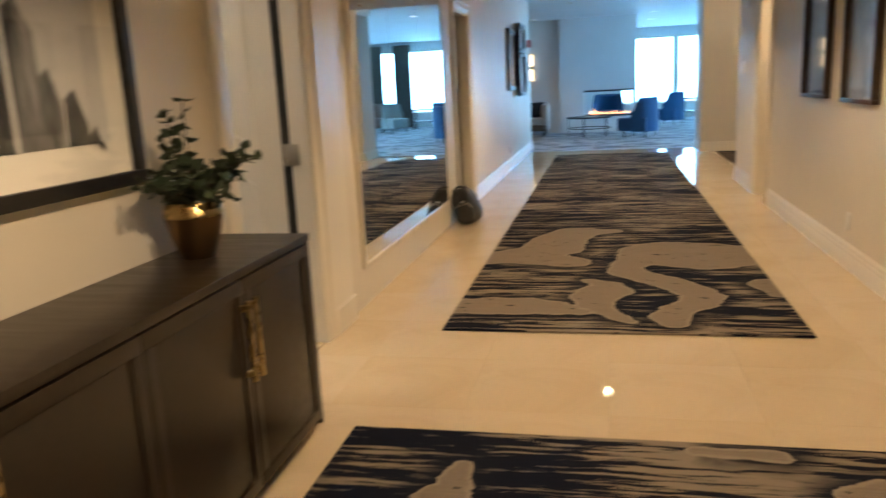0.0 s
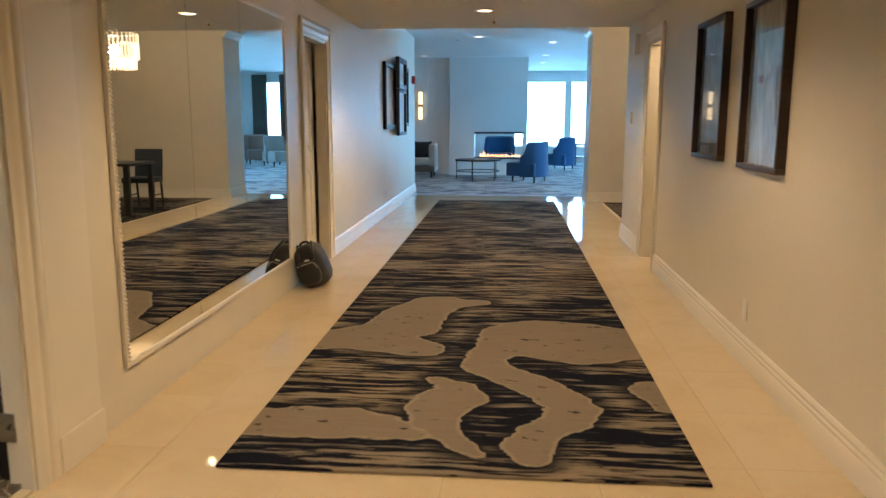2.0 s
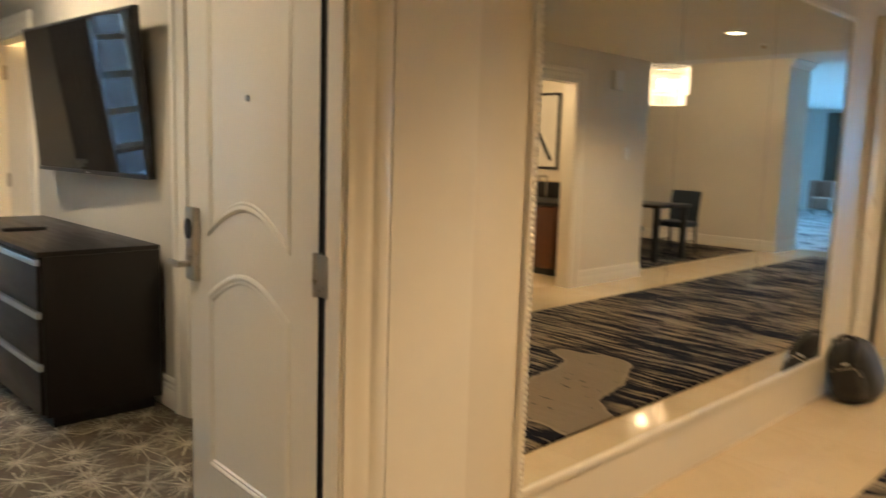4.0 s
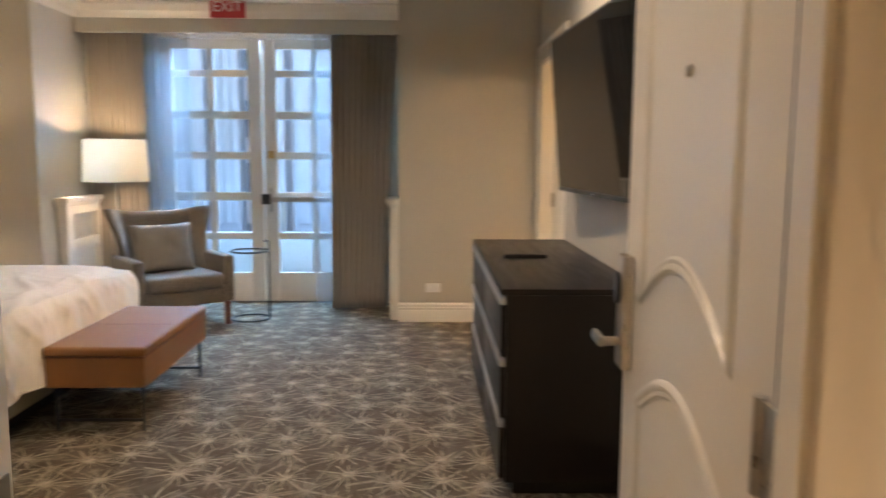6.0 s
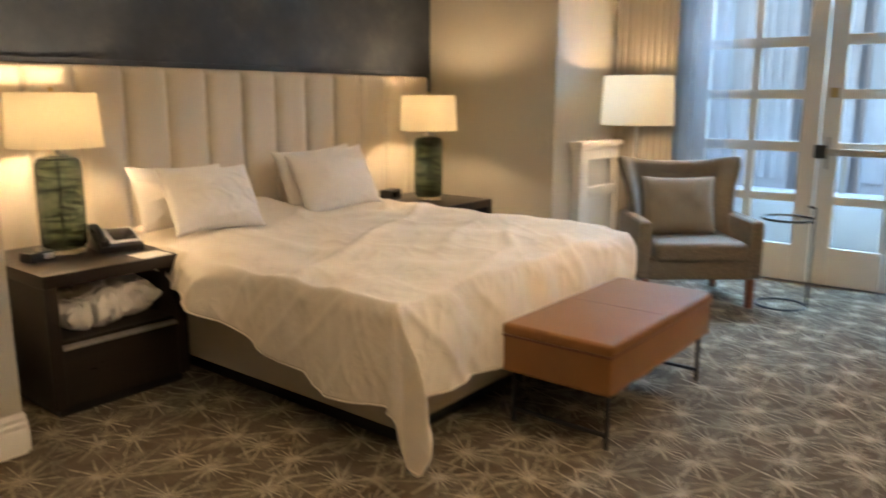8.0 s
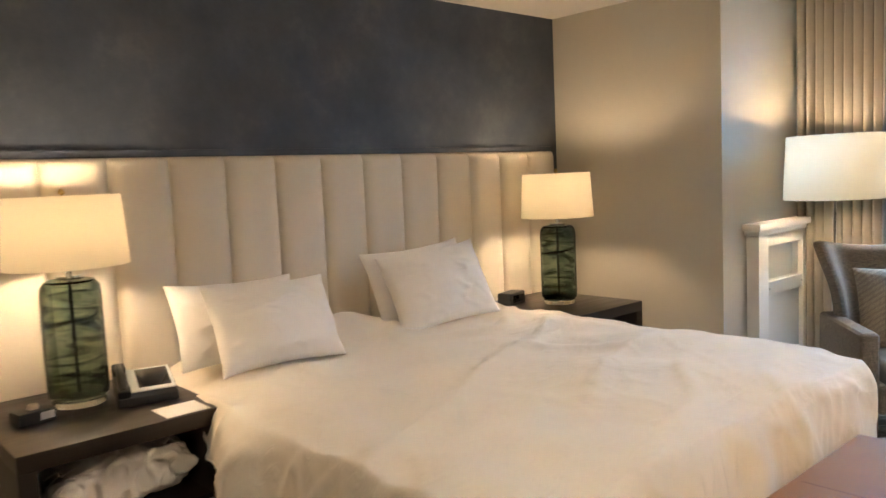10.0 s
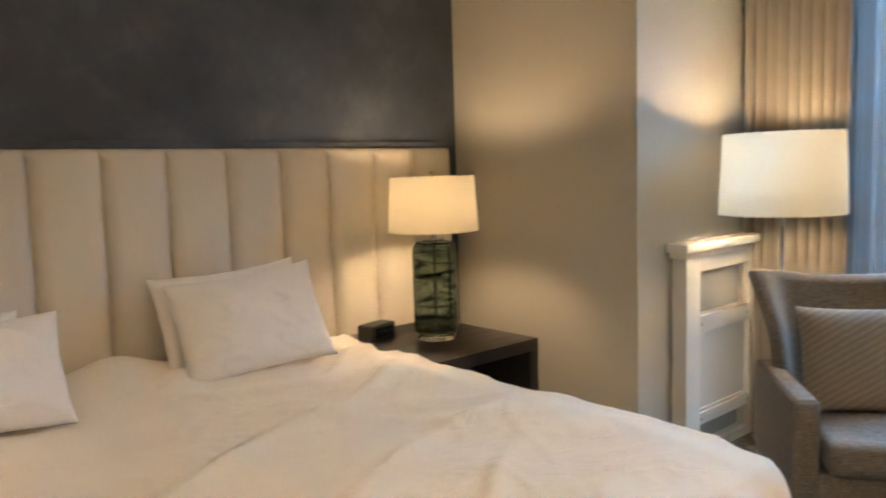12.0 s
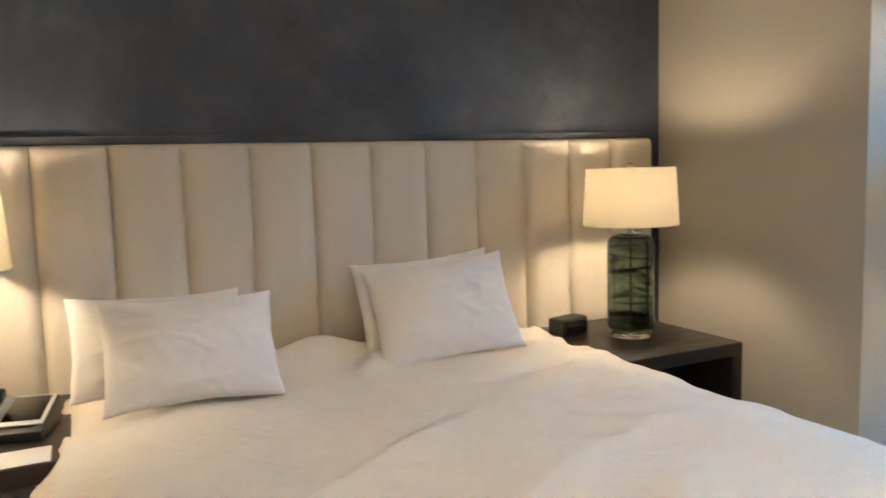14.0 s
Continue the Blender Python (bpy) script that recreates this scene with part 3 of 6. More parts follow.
structure("wall_stub", boxes((-2.574, -2.385, HBW, 1.03, 0, RC)), M_ROOM, "taupe wall end beside the bed")
# rooms behind the doors
structure("wall_bath", boxes((-7.2, -4.4, 6.7, 6.8, 0, 2.6), (-7.3, -7.2, TVW + 0.12, 6.8, 0, 2.6), (-4.4, -4.3, TVW + 0.12, 6.8, 0, 2.6), (-7.3, -4.3, TVW + 0.12, 6.8, 2.6, 2.7)), M_BATH, "warm lit wall seen through the bathroom door")
structure("wall_pantry", boxes((3.9, 4.0, 7.6, 11.2, 0, HC), (HE + 0.15, 4.0, 7.5, 7.6, 0, HC), (HE + 0.15, 4.0, 11.1, 11.235, 0, HC), (HE + 0.15, 4.0, 7.5, 11.235, HC, HC + 0.1)), M_HALL)
structure("wall_store", boxes((-2.6, -2.5, 8.2, 9.9, 0, HC), (-2.6, BX, 8.1, 8.2, 0, HC), (-2.6, BX, 9.9, 10, 0, HC), (-2.6, BX, 8.1, 10, HC, HC + 0.1)), M_HALL)

# ---------- trim ----------
BASE = [(0, 0), (0.020, 0), (0.020, 0.10), (0.016, 0.108), (0.018, 0.125), (0.012, 0.135), (0.014, 0.15), (0.006, 0.165), (0, 0.168)]


def baseboard(p0, p1):
    structure("baseboard", sweep(BASE, p0, p1), M_TRIM, "white moulded baseboard", 30)


for a, b in (((HW, 9.60, 0), (HW, 16.6, 0)), ((HW, -3, 0), (HW, 3.56, 0)), ((HE, PY0 - 0.135, 0), (HE, -3, 0)), ((HE, 11.20, 0), (HE, PY1 + 0.135, 0)),
             ((5.9, 11.20, 0), (HE, 11.20, 0)), ((2.15, 15.05, 0), (5.9, 15.05, 0)), ((2.15, 15.85, 0), (2.15, 15.05, 0)), ((5.9, 15.05, 0), (5.9, 11.20, 0)),
             ((WN, AY1, 0), (WN, TVW, 0)), ((WS, HBW, 0), (WS, AY0, 0)), ((-2.574, 1.03, 0), (-2.574, 0.1, 0)), ((-2.385, 1.03, 0), (-2.574, 1.03, 0)), ((-5.28, TVW, 0), (-3.11, TVW, 0))):
    # the moulding stands to the right of the way
    baseboard(a, b)

CASING = [(0.0, 0.0), (0.0, 0.012), (0.06, 0.015), (0.12, 0.013), (0.20, 0.014), (0.30, 0.018), (0.42, 0.021), (0.50, 0.020), (0.54, 0.017), (0.60, 0.018),
          (0.66, 0.027), (0.74, 0.031), (0.86, 0.031), (0.95, 0.028), (1.0, 0.022), (1.0, 0.0)]


def casing(name, plane, side, a0, a1, top, axis="y", w=0.13):
    """Moulded door casing on a wall plane: two legs and a head with mitred corners."""
    bm = bmesh.new()
    for kind in range(3):
        ends = []
        for e in range(2):
            row = []
            for f, t in CASING:
                if kind == 2:
                    a, z = (a0 - f * w, top + f * w) if e == 0 else (a1 + f * w, top + f * w)
                else:
                    a, z = (a0 - f * w if kind == 0 else a1 + f * w), (0.0 if e == 0 else top + f * w)
                p = plane + side * t
                row.append(bm.verts.new((p, a, z) if axis == "y" else (a, p, z)))
            ends.append(row)
        n = len(CASING)
        for i in range(n):
            bm.faces.new((ends[0][i], ends[0][(i + 1) % n], ends[1][(i + 1) % n], ends[1][i]))
        bm.faces.new(ends[0][::-1])
        bm.faces.new(ends[1])
    return structure(name, bm, M_TRIM, "white moulded door casing", 40)


casing("trim_bedroom_door", HW, 1, DY0, DY1, DH)
casing("trim_far_door", HW, 1, 8.62, 9.44, DH)
casing("trim_pantry_door", HE, -1, PY0, PY1, DH)
casing("trim_bath_door", TVW, -1, -6.40, -5.42, DH, "x")
casing("trim_closet_door", TVW, -1, -2.98, -2.12, DH, "x")
# jamb linings
structure("door_jamb", boxes((BX, HW, DY0, DY0 + 0.018, 0, DH), (HW - 0.05, HW, DY1 - 0.012, DY1, 0, DH), (BX, HW, DY0 + 0.018, DY1 - 0.012, DH - 0.018, DH)), M_TRIM)
for x0, x1, a, b in ((BX, HW, 8.62, 9.44), (HE, HE + 0.15, PY0, PY1)):
    structure("door_jamb", boxes((x0, x1, a, a + 0.018, 0, DH), (x0, x1, b - 0.018, b, 0, DH), (x0, x1, a + 0.018, b - 0.018, DH - 0.018, DH)), M_TRIM)
for a, b in ((-6.40, -5.42), (-2.98, -2.12)):
    structure("door_jamb", boxes((a, a + 0.018, TVW, TVW + 0.12, 0, DH), (b - 0.018, b, TVW, TVW + 0.12, 0, DH), (a + 0.018, b - 0.018, TVW, TVW + 0.12, DH - 0.018, DH)), M_TRIM)
# pilaster between door and mirror, with its own plinth
structure("trim_pilaster", boxes((HW, HW + 0.022, DY1 + 0.135, 5.015, 0, HC), (HW + 0.022, HW + 0.034, DY1 + 0.135, 5.025, 0, 0.15), bevel=0.003), M_TRIM, "painted flat pilaster beside the mirror")
# crown of the living opening and of the alcove
CROWN = [(0, 0), (0.012, 0), (0.03, 0.03), (0.06, 0.05), (0.075, 0.09), (0.085, 0.10), (0.085, 0.12), (0, 0.12)]
structure("trim_crown_pier", sweep(CROWN, (2.15, 15.85, LC - 0.12), (2.15, 15.05, LC - 0.12)), M_TRIM, "", 30)
structure("trim_crown_alcove", sweep(CROWN, (FD + 0.45, AY0, 2.54), (FD + 0.45, AY1, 2.54)), M_TRIM, "white crown moulding above the curtains", 30)
structure("trim_crown_return", sweep(CROWN, (WS, AY0, 2.54), (FD + 0.45, AY0, 2.54)), M_TRIM, "", 30)
structure("trim_valance", boxes((FD + 0.40, FD + 0.45, AY0 + 0.002, AY1 - 0.002, 2.42, 2.66), bevel=0.004), M_ROOM, "painted valance board over the curtains")
structure("trim_bed_rail", boxes((-6.12, -2.58, HBW, HBW + 0.03, 1.515, 1.545), bevel=0.004), M_NAVY)
structure("threshold", boxes((BX + 0.05, HW, DY0 + 0.02, DY1 - 0.02, -0.01, 0.010)), M_MARBLE)

# ---------- large lights ----------
for x, y in HALL_LIGHTS:
    lamp("downlight", "SPOT", look((x, y, HC - 0.03), (x, y, 0)), 128, WARM, radius=0.035, spot=140)
for x, y in LIVING_LIGHTS[:3]:
    lamp("downlight", "SPOT", look((x, y, LC - 0.03), (x, y, 0)), 40, WARM, radius=0.06, spot=130)
lamp("chandelier_light", "POINT", pose(2.92, 12.80, 2.36), 60, WARM, radius=0.08)
lamp("pantry_light", "POINT", pose(3.0, 9.3, 2.3), 45, WARM, radius=0.1)
lamp("bath_light", "POINT", pose(-5.9, 6.1, 2.3), 70, WARM, radius=0.12)
lamp("window_light", "AREA", look((3.3, 27.4, 1.6), (3.3, 20, 1.2)), 340, DAY, size=4.6, size_y=2.1)
lamp("east_window_light", "AREA", look((8.3, 19.5, 1.6), (0, 19.0, 1.2)), 340, DAY, size=3.8, size_y=2.1)
lamp("terrace_sky_light", "AREA", look((FD - 0.95, 2.66, 3.0), (-5.3, 2.8, 0.0)), 500, (0.30, 0.61, 1.0), size=2.2, size_y=1.0)
# added fill spots that brighten the bedroom from its unseen ceiling
for x, y, watts in BED_FILL_LIGHTS:
    lamp("downlight", "SPOT", look((x, y, RC - 0.03), (x, y, 0)), watts, ROOM_WARM, radius=0.05, spot=155)

# ---------- hall things ----------


def doors_leaf(name, label, w, h, m, hinges=True, lock=True, t=0.045):
    """A two-panel door with arched mouldings; x runs from the hinge, the face looks along -y."""
    d = thing(name, label, "door", m)
    part("leaf", boxes((0, w, 0, t, 0.012, h), bevel=0.002), M_DOOR, d)

    def arch_panel(x0, x1, z0, z1, rise_top, rise_bottom, dep):
        n = 14
        top = [(x0 + (x1 - x0) * i / n, z1 - rise_top + rise_top * math.sin(math.pi * i / n)) for i in range(n + 1)]
        bot = [(x0 + (x1 - x0) * i / n, z0 - rise_bottom + rise_bottom * math.sin(math.pi * i / n)) for i in range(n + 1)]
        pts = bot + top[::-1]
        cx, cz = (x0 + x1) / 2, (z0 + z1) / 2
        bm = bmesh.new()
        rings = []
        for inset, y in ((0.0, 0.0), (0.005, -0.005), (0.011, -0.008), (0.017, -0.007), (0.022, -0.003), (0.030, -0.0045), (0.036, 0.001)):
            row = []
            for x, z in pts:
                sx = 1 - inset / ((x1 - x0) / 2)
                sz = 1 - inset / ((z1 - z0) / 2)
                row.append(bm.verts.new((cx + (x - cx) * sx, y + dep, cz + (z - cz) * sz)))
            rings.append(row)
        k = len(pts)
        for a, b in zip(rings, rings[1:]):
            for i in range(k):
                bm.faces.new((a[i], a[(i + 1) % k], b[(i + 1) % k], b[i]))
        return bm

    part("upper_panel", arch_panel(0.15, w - 0.15, 1.175, h - 0.14, 0.08, 0.105, -0.0005), M_DOOR, d)
    part("lower_panel", arch_panel(0.15, w - 0.15, 0.245, 0.975, 0.10, 0.0, -0.0005), M_DOOR, d)
    if hinges:
        for z in (0.24, 1.045, 1.90):
            hg = part("hinge", boxes((-0.035, 0.018, -0.004, 0.004, z - 0.055, z + 0.055), bevel=0.001), M_NICKEL, d, "satin nickel butt hinge")
            part("knuckle", cyl(0.008, 0.008, z - 0.057, z + 0.057, 12, (-0.008, -0.006)), M_NICKEL, hg)
    if lock:
        pl = part("lock_plate", boxes((w - 0.085, w - 0.010, -0.024, 0.0, 0.905, 1.165), bevel=0.006), M_NICKEL, d, "satin nickel card lock")
        rd = cyl(0.024, 0.024, 0, 0.008, 28)
        part("reader", moved(rd, Matrix.Translation((w - 0.047, -0.026, 1.09)) @ pose(0, 0, 0, 90) @ Matrix.Diagonal((0.9, 1.5, 1, 1))), M_BLACK, pl)
        lv = join(rods(0.011, ((w - 0.047, -0.02, 0.965), (w - 0.047, -0.062, 0.965))), boxes((w - 0.16 + 0.10, w + 0.035, -0.072, -0.056, 0.953, 0.977), bevel=0.006))
        part("lever", lv, M_NICKEL, pl)
        part("lever_inside", join(rods(0.011, ((w - 0.06, t, 0.965), (w - 0.06, t + 0.05, 0.965))), boxes((w - 0.17, w - 0.045, t + 0.045, t + 0.06, 0.953, 0.977), bevel=0.005)), M_NICKEL, d)
        part("latch_edge", boxes((w, w + 0.002, 0.010, 0.036, 0.87, 1.06)), M_NICKEL, d)
        ph = cyl(0.011, 0.009, 0, 0.006, 20)
        part("peephole", moved(ph, Matrix.Translation((w / 2 - 0.02, -0.003, 1.53)) @ pose(0, 0, 0, 90)), M_NICKEL, d)
    return d


# entrance of the bedroom, standing open at a right angle
d1 = doors_leaf("door_1", "white two-panel door standing wide open into bedroom", 0.855, DH - 0.022, Matrix.Translation((-1.18, 4.61, 0)) @ pose(0, 0, 0, 0, 0, -2.7) @ Matrix.Diagonal((-1, 1, 1, 1)), False)
# leaf edge covered in black to paint the shadow beside the jamb
part("edge_shade", boxes((-0.006, -0.0005, -0.002, 0.045, 0.014, DH - 0.024)), M_BLACK, d1, "black strip painting the shade along the hinge edge")
for z in (0.24, 1.045, 1.90):
    hg = part("hinge", boxes((-0.012, -0.006, 0.002, 0.043, z - 0.057, z + 0.057), bevel=0.001), M_NICKEL, d1, "satin nickel butt hinge")
    part("knuckle", cyl(0.009, 0.009, z - 0.06, z + 0.06, 12, (-0.030, -0.030)), M_NICKEL, hg)
    part("jamb_plate", boxes((-0.110, -0.022, -0.032, -0.026, z - 0.057, z + 0.057), bevel=0.001), M_NICKEL, hg)
solid("strike_plate", boxes((BX + 0.01, BX + 0.05, DY0 + 0.018, DY0 + 0.021, 0.90, 1.04), bevel=0.001), M_NICKEL, "satin nickel strike plate on the door jamb", "strike plate")
doors_leaf("door_2", "white panel door closed behind the far casing", 0.78, DH - 0.022, Matrix.Translation((-1.13, 8.64, 0)) @ pose(0, 0, 0, 0, 0, 90), False, False)
doors_leaf("door_3", "white closet door in the television wall", 0.82, DH - 0.022, Matrix.Translation((-2.96, TVW + 0.03, 0)), True, False)
bd = doors_leaf("door_4", "cream bathroom door standing ajar", 0.93, DH - 0.022, Matrix.Translation((-6.375, TVW + 0.10, 0)) @ pose(0, 0, 0, 0, 0, 48), True, False)
part("knob", lathe([(0.0, 0.0), (0.012, 0.0), (0.012, 0.03), (0.028, 0.04), (0.03, 0.055), (0.018, 0.066), (0.0, 0.068)], 20), M_NICKEL, bd).matrix_basis = Matrix.Translation((0.86, 0, 0.98)) @ pose(0, 0, 0, 90)


def panel_frame(bm_list, x, side, y0, y1, z0, z1, w, t):
    """Frame bars round an opening on a wall whose normal is +x or -x."""
    lo, hi = sorted((x, x + side * t))
    return boxes((lo, hi, y0 - w, y1 + w, z1, z1 + w), (lo, hi, y0 - w, y1 + w, z0 - w, z0), (lo, hi, y0 - w, y0, z0, z1), (lo, hi, y1, y1 + w, z0, z1), bevel=0.004)


# wall mirror in three sheets
MY0, MY1, MZ0, MZ1 = 5.29, 8.0, 0.27, 2.16
mir = thing("wall_mirror", "large three-sheet wall mirror in a white moulded frame", "mirror", pose(HW, 6.6, MZ0))
cuts = [MY0, 6.157, 7.007, MY1]
inv = Matrix.Translation((-HW, -6.6, -MZ0))
for a, b in zip(cuts, cuts[1:]):
    part("mirror_sheet", moved(boxes((HW + 0.001, HW + 0.012, a + 0.0015, b - 0.0015, MZ0, MZ1)), inv), M_MIRROR, mir, smooth=0)
part("mirror_frame", moved(panel_frame([], HW, 1, MY0, MY1, MZ0, MZ1, 0.026, 0.022), inv), M_TRIM, mir)
ball = bmesh.new()
bmesh.ops.create_icosphere(ball, subdivisions=1, radius=0.0085)
bead_me = mesh_of("bead", ball, M_TRIM)
for i in range(96):
    o = new("bead", bead_me)
    o.parent = mir
    o.matrix_basis = pose(0.024, MY0 - 0.009 - 6.6, (i + 0.5) * (MZ1 - MZ0) / 96)


def framed(name, label, x, side, y0, y1, z0, z1, bar, frame_mat, art_mat, mat_width=0.0, depth=0.035, glass=True):
    """A framed picture on a wall that faces side along x."""
    yc, zc = (y0 + y1) / 2, (z0 + z1) / 2
    p = thing(name, label, "picture", pose(x, yc, zc))
    iv = Matrix.Translation((-x, -yc, -zc))
    part("picture_frame", moved(panel_frame([], x + side * 0.002, side, y0 + bar, y1 - bar, z0 + bar, z1 - bar, bar, depth), iv), frame_mat, p)
    lo, hi = sorted((x + side * 0.004, x + side * 0.012))
    if mat_width:
        part("mat_board", moved(boxes((lo, hi, y0 + bar, y1 - bar, z0 + bar, z1 - bar)), iv), M_MAT, p)
        lo, hi = sorted((x + side * 0.012, x + side * 0.015))
    e = bar + mat_width
    part("print", moved(boxes((lo, hi, y0 + e, y1 - e, z0 + e, z1 - e)), iv), art_mat, p, smooth=0)
    if glass:
        lo, hi = sorted((x + side * 0.020, x + side * 0.023))
        g = part("glass", moved(boxes((lo, hi, y0 + bar, y1 - bar, z0 + bar, z1 - bar)), iv), M_PGLASS, p, smooth=0)
        g.visible_shadow = False
    return p


def art(name, stops, scale, stretch=(1, 1, 1), distort=1.0, detail=6):
    m = Mat(name, 0.6)
    m.colour(m.ramp(m.noise(scale, detail, m.map(stretch), 0.6, distort), stops))
    return m.m


A_BW = art("grey_print", [(0.3, (0.46, 0.46, 0.45)), (0.7, (0.66, 0.66, 0.64))], 1.2, (1, 0.6, 2.0), 0.8, 5)
A_STREAK = art("photo_stone", [(0.36, (0.03, 0.03, 0.03)), (0.50, (0.14, 0.14, 0.135)), (0.62, (0.30, 0.30, 0.29))], 6.0, (1, 3.0, 0.5), 0.8, 8)
A_DARK = art("photo_dark_stone", [(0.36, (0.008, 0.008, 0.008)), (0.55, (0.03, 0.03, 0.03)), (0.70, (0.10, 0.10, 0.10))], 14.0, (1, 1.5, 1.0), 0.6, 6)
A_SILVER = art("silver_abstract", [(0.3, (0.10, 0.10, 0.10)), (0.5, (0.24, 0.24, 0.23)), (0.62, (0.42, 0.42, 0.40)), (0.75, (0.18, 0.17, 0.16))], 3.0, (1, 1.4, 0.5), 3.0, 9)
A_GREY = art("grey_abstract", [(0.3, (0.45, 0.47, 0.50)), (0.7, (0.62, 0.63, 0.65))], 2.0)
A_INK = art("ink_paper", [(0.3, (0.72, 0.70, 0.66)), (0.7, (0.82, 0.80, 0.76))], 3.0)

bw = framed("framed_picture", "black-framed monochrome city photograph in wide white mat", HW, 1, 1.42, 3.04, 1.10, 2.20, 0.045, M_BLACKWOOD, A_BW, 0.10)
for k, (ya, yb, za, zb, mat) in enumerate(((2.62, 2.70, 1.44, 1.36, A_STREAK), (2.52, 2.625, 1.62, 1.56, A_STREAK), (2.40, 2.50, 1.58, 1.55, A_DARK), (2.21, 2.39, 1.70, 1.84, A_STREAK), (2.06, 2.20, 1.50, 1.50, A_DARK), (1.80, 2.05, 1.90, 1.78, A_STREAK), (1.57, 1.79, 1.62, 1.70, A_DARK), (2.71, 2.80, 1.38, 1.30, A_DARK), (2.801, 2.865, 1.27, 1.22, A_DARK))):
    tb_ = bmesh.new()
    ring_ = [(ya, 1.2455), (yb, 1.2455), (yb, zb), ((ya + yb) / 2, max(za, zb) + 0.03), (ya, za)]
    for dx_ in (0.0152, 0.0162):
        tb_.faces.new([tb_.verts.new((dx_, y_ - 2.23, z_ - 1.65)) for y_, z_ in ring_])
    part("printed_tower", tb_, mat, bw, smooth=0)
for y0, y1, z0, z1 in ((5.92, 6.59, 1.125, 2.045), (7.00, 7.70, 1.135, 2.06)):
    tagged(framed("framed_picture", "silver abstract print in a dark brown wooden frame", HE, -1, y0, y1, z0, z1, 0.028, M_BROWNFRAME, A_SILVER, 0, 0.05), group="pair of hall pictures")
for y0, y1, z0, z1 in ((12.85, 14.0, 1.25, 2.20), (14.75, 15.35, 1.27, 2.25)):
    tagged(framed("framed_picture", "grey abstract panel in a dark square frame", HW, 1, y0, y1, z0, z1, 0.06, M_BLACKWOOD, A_GREY, 0, 0.05, False), group="overlapping wall panels")
tagged(framed("framed_picture", "narrow grey panel in a dark frame standing proud", HW + 0.06, 1, 13.75, 14.6, 1.14, 1.85, 0.05, M_BLACKWOOD, A_GREY, 0, 0.05, False), group="overlapping wall panels")
tagged(framed("framed_picture", "small grey panel in a heavy dark frame", HW + 0.06, 1, 13.70, 14.6, 1.86, 2.33, 0.07, M_BLACKWOOD, A_GREY, 0, 0.06, False), group="overlapping wall panels")

# runners
def rug(name, x0, x1, y0, y1, mat, label):
    ob = solid(name, boxes((x0, x1, y0, y1, 0.001, 0.014), bevel=0.005), mat, label, "rug", "hall runners")
    return ob


rug("runner_rug", -0.389, 1.585, 4.80, 15.0, M_RUG, "long navy and taupe abstract wool runner")
rug("runner_rug", -0.486, 1.52, -2.2, 3.53, M_RUG2, "navy and taupe streaked wool runner")
solid("dining_rug", boxes((2.42, 5.2, 11.8, 14.9, 0.001, 0.014), bevel=0.005), M_RUG3, "dark streaked rug under the dining table", "rug")

# sideboard
SX, SY0, SY1, SZ = -0.61, 1.28, 3.50, 0.83
sb = thing("sideboard", "long bronze-brown wooden sideboard with brass bar handles", "sideboard", pose(-0.8, 2.4, 0))
iv = Matrix.Translation((0.8, -2.4, 0))
part("carcass", moved(boxes((HW + 0.004, SX - 0.022, SY0, SY1, 0.06, SZ - 0.03), bevel=0.002), iv), M_SIDEBOARD, sb)
part("top", moved(boxes((HW + 0.003, SX + 0.004, SY0 - 0.008, SY1 + 0.008, SZ - 0.03, SZ), bevel=0.004), iv), M_SIDEBOARD, sb)
part("plinth", moved(boxes((HW + 0.03, SX - 0.06, SY0 + 0.03, SY1 - 0.03, 0.0, 0.06)), iv), M_BLACKWOOD, sb)
part("side_frame", moved(boxes((SX - 0.022, SX, SY1 - 0.02, SY1, 0.04, SZ - 0.03), bevel=0.002), iv), M_SIDEBOARD, sb)
dw = 0.55
for i in range(4):
    a = SY1 - 0.022 - (i + 1) * dw
    dr = part("door", moved(boxes((SX - 0.020, SX, a + 0.003, a + dw - 0.003, 0.07, SZ - 0.036), bevel=0.003), iv), M_SIDEBOARD, sb)
    for f0, f1, g0, g1 in ((a + 0.003, a + dw - 0.003, 0.07, 0.115), (a + 0.003, a + dw - 0.003, SZ - 0.081, SZ - 0.036), (a + 0.003, a + 0.048, 0.116, SZ - 0.082), (a + dw - 0.048, a + dw - 0.003, 0.116, SZ - 0.082)):
        part("door_frame", moved(boxes((SX, SX + 0.006, f0, f1, g0, g1), bevel=0.0015), iv), M_SIDEBOARD, dr)
    hy = a + 0.026 if i % 2 == 0 else a + dw - 0.026
    part("handle", moved(join(boxes((SX + 0.026, SX + 0.038, hy - 0.008, hy + 0.008, 0.46, 0.73), bevel=0.002), boxes((SX + 0.006, SX + 0.026, hy - 0.007, hy + 0.007, 0.475, 0.495), (SX + 0.006, SX + 0.026, hy - 0.007, hy + 0.007, 0.695, 0.715))), iv), M_BRASS, dr, "brass bar handle")

# potted eucalyptus
pot = thing("potted_plant", "dark eucalyptus sprigs in a bronze and gold bowl", "plant", Matrix.Translation((-0.85, 3.10, SZ)) @ Matrix.Diagonal((1.0, 1.0, 1.16, 1)))
part("pot", lathe([(0.0, 0.0), (0.055, 0.0), (0.06, 0.008), (0.085, 0.07), (0.098, 0.125), (0.094, 0.125), (0.08, 0.07), (0.0, 0.06)], 32), M_BRONZE, pot)
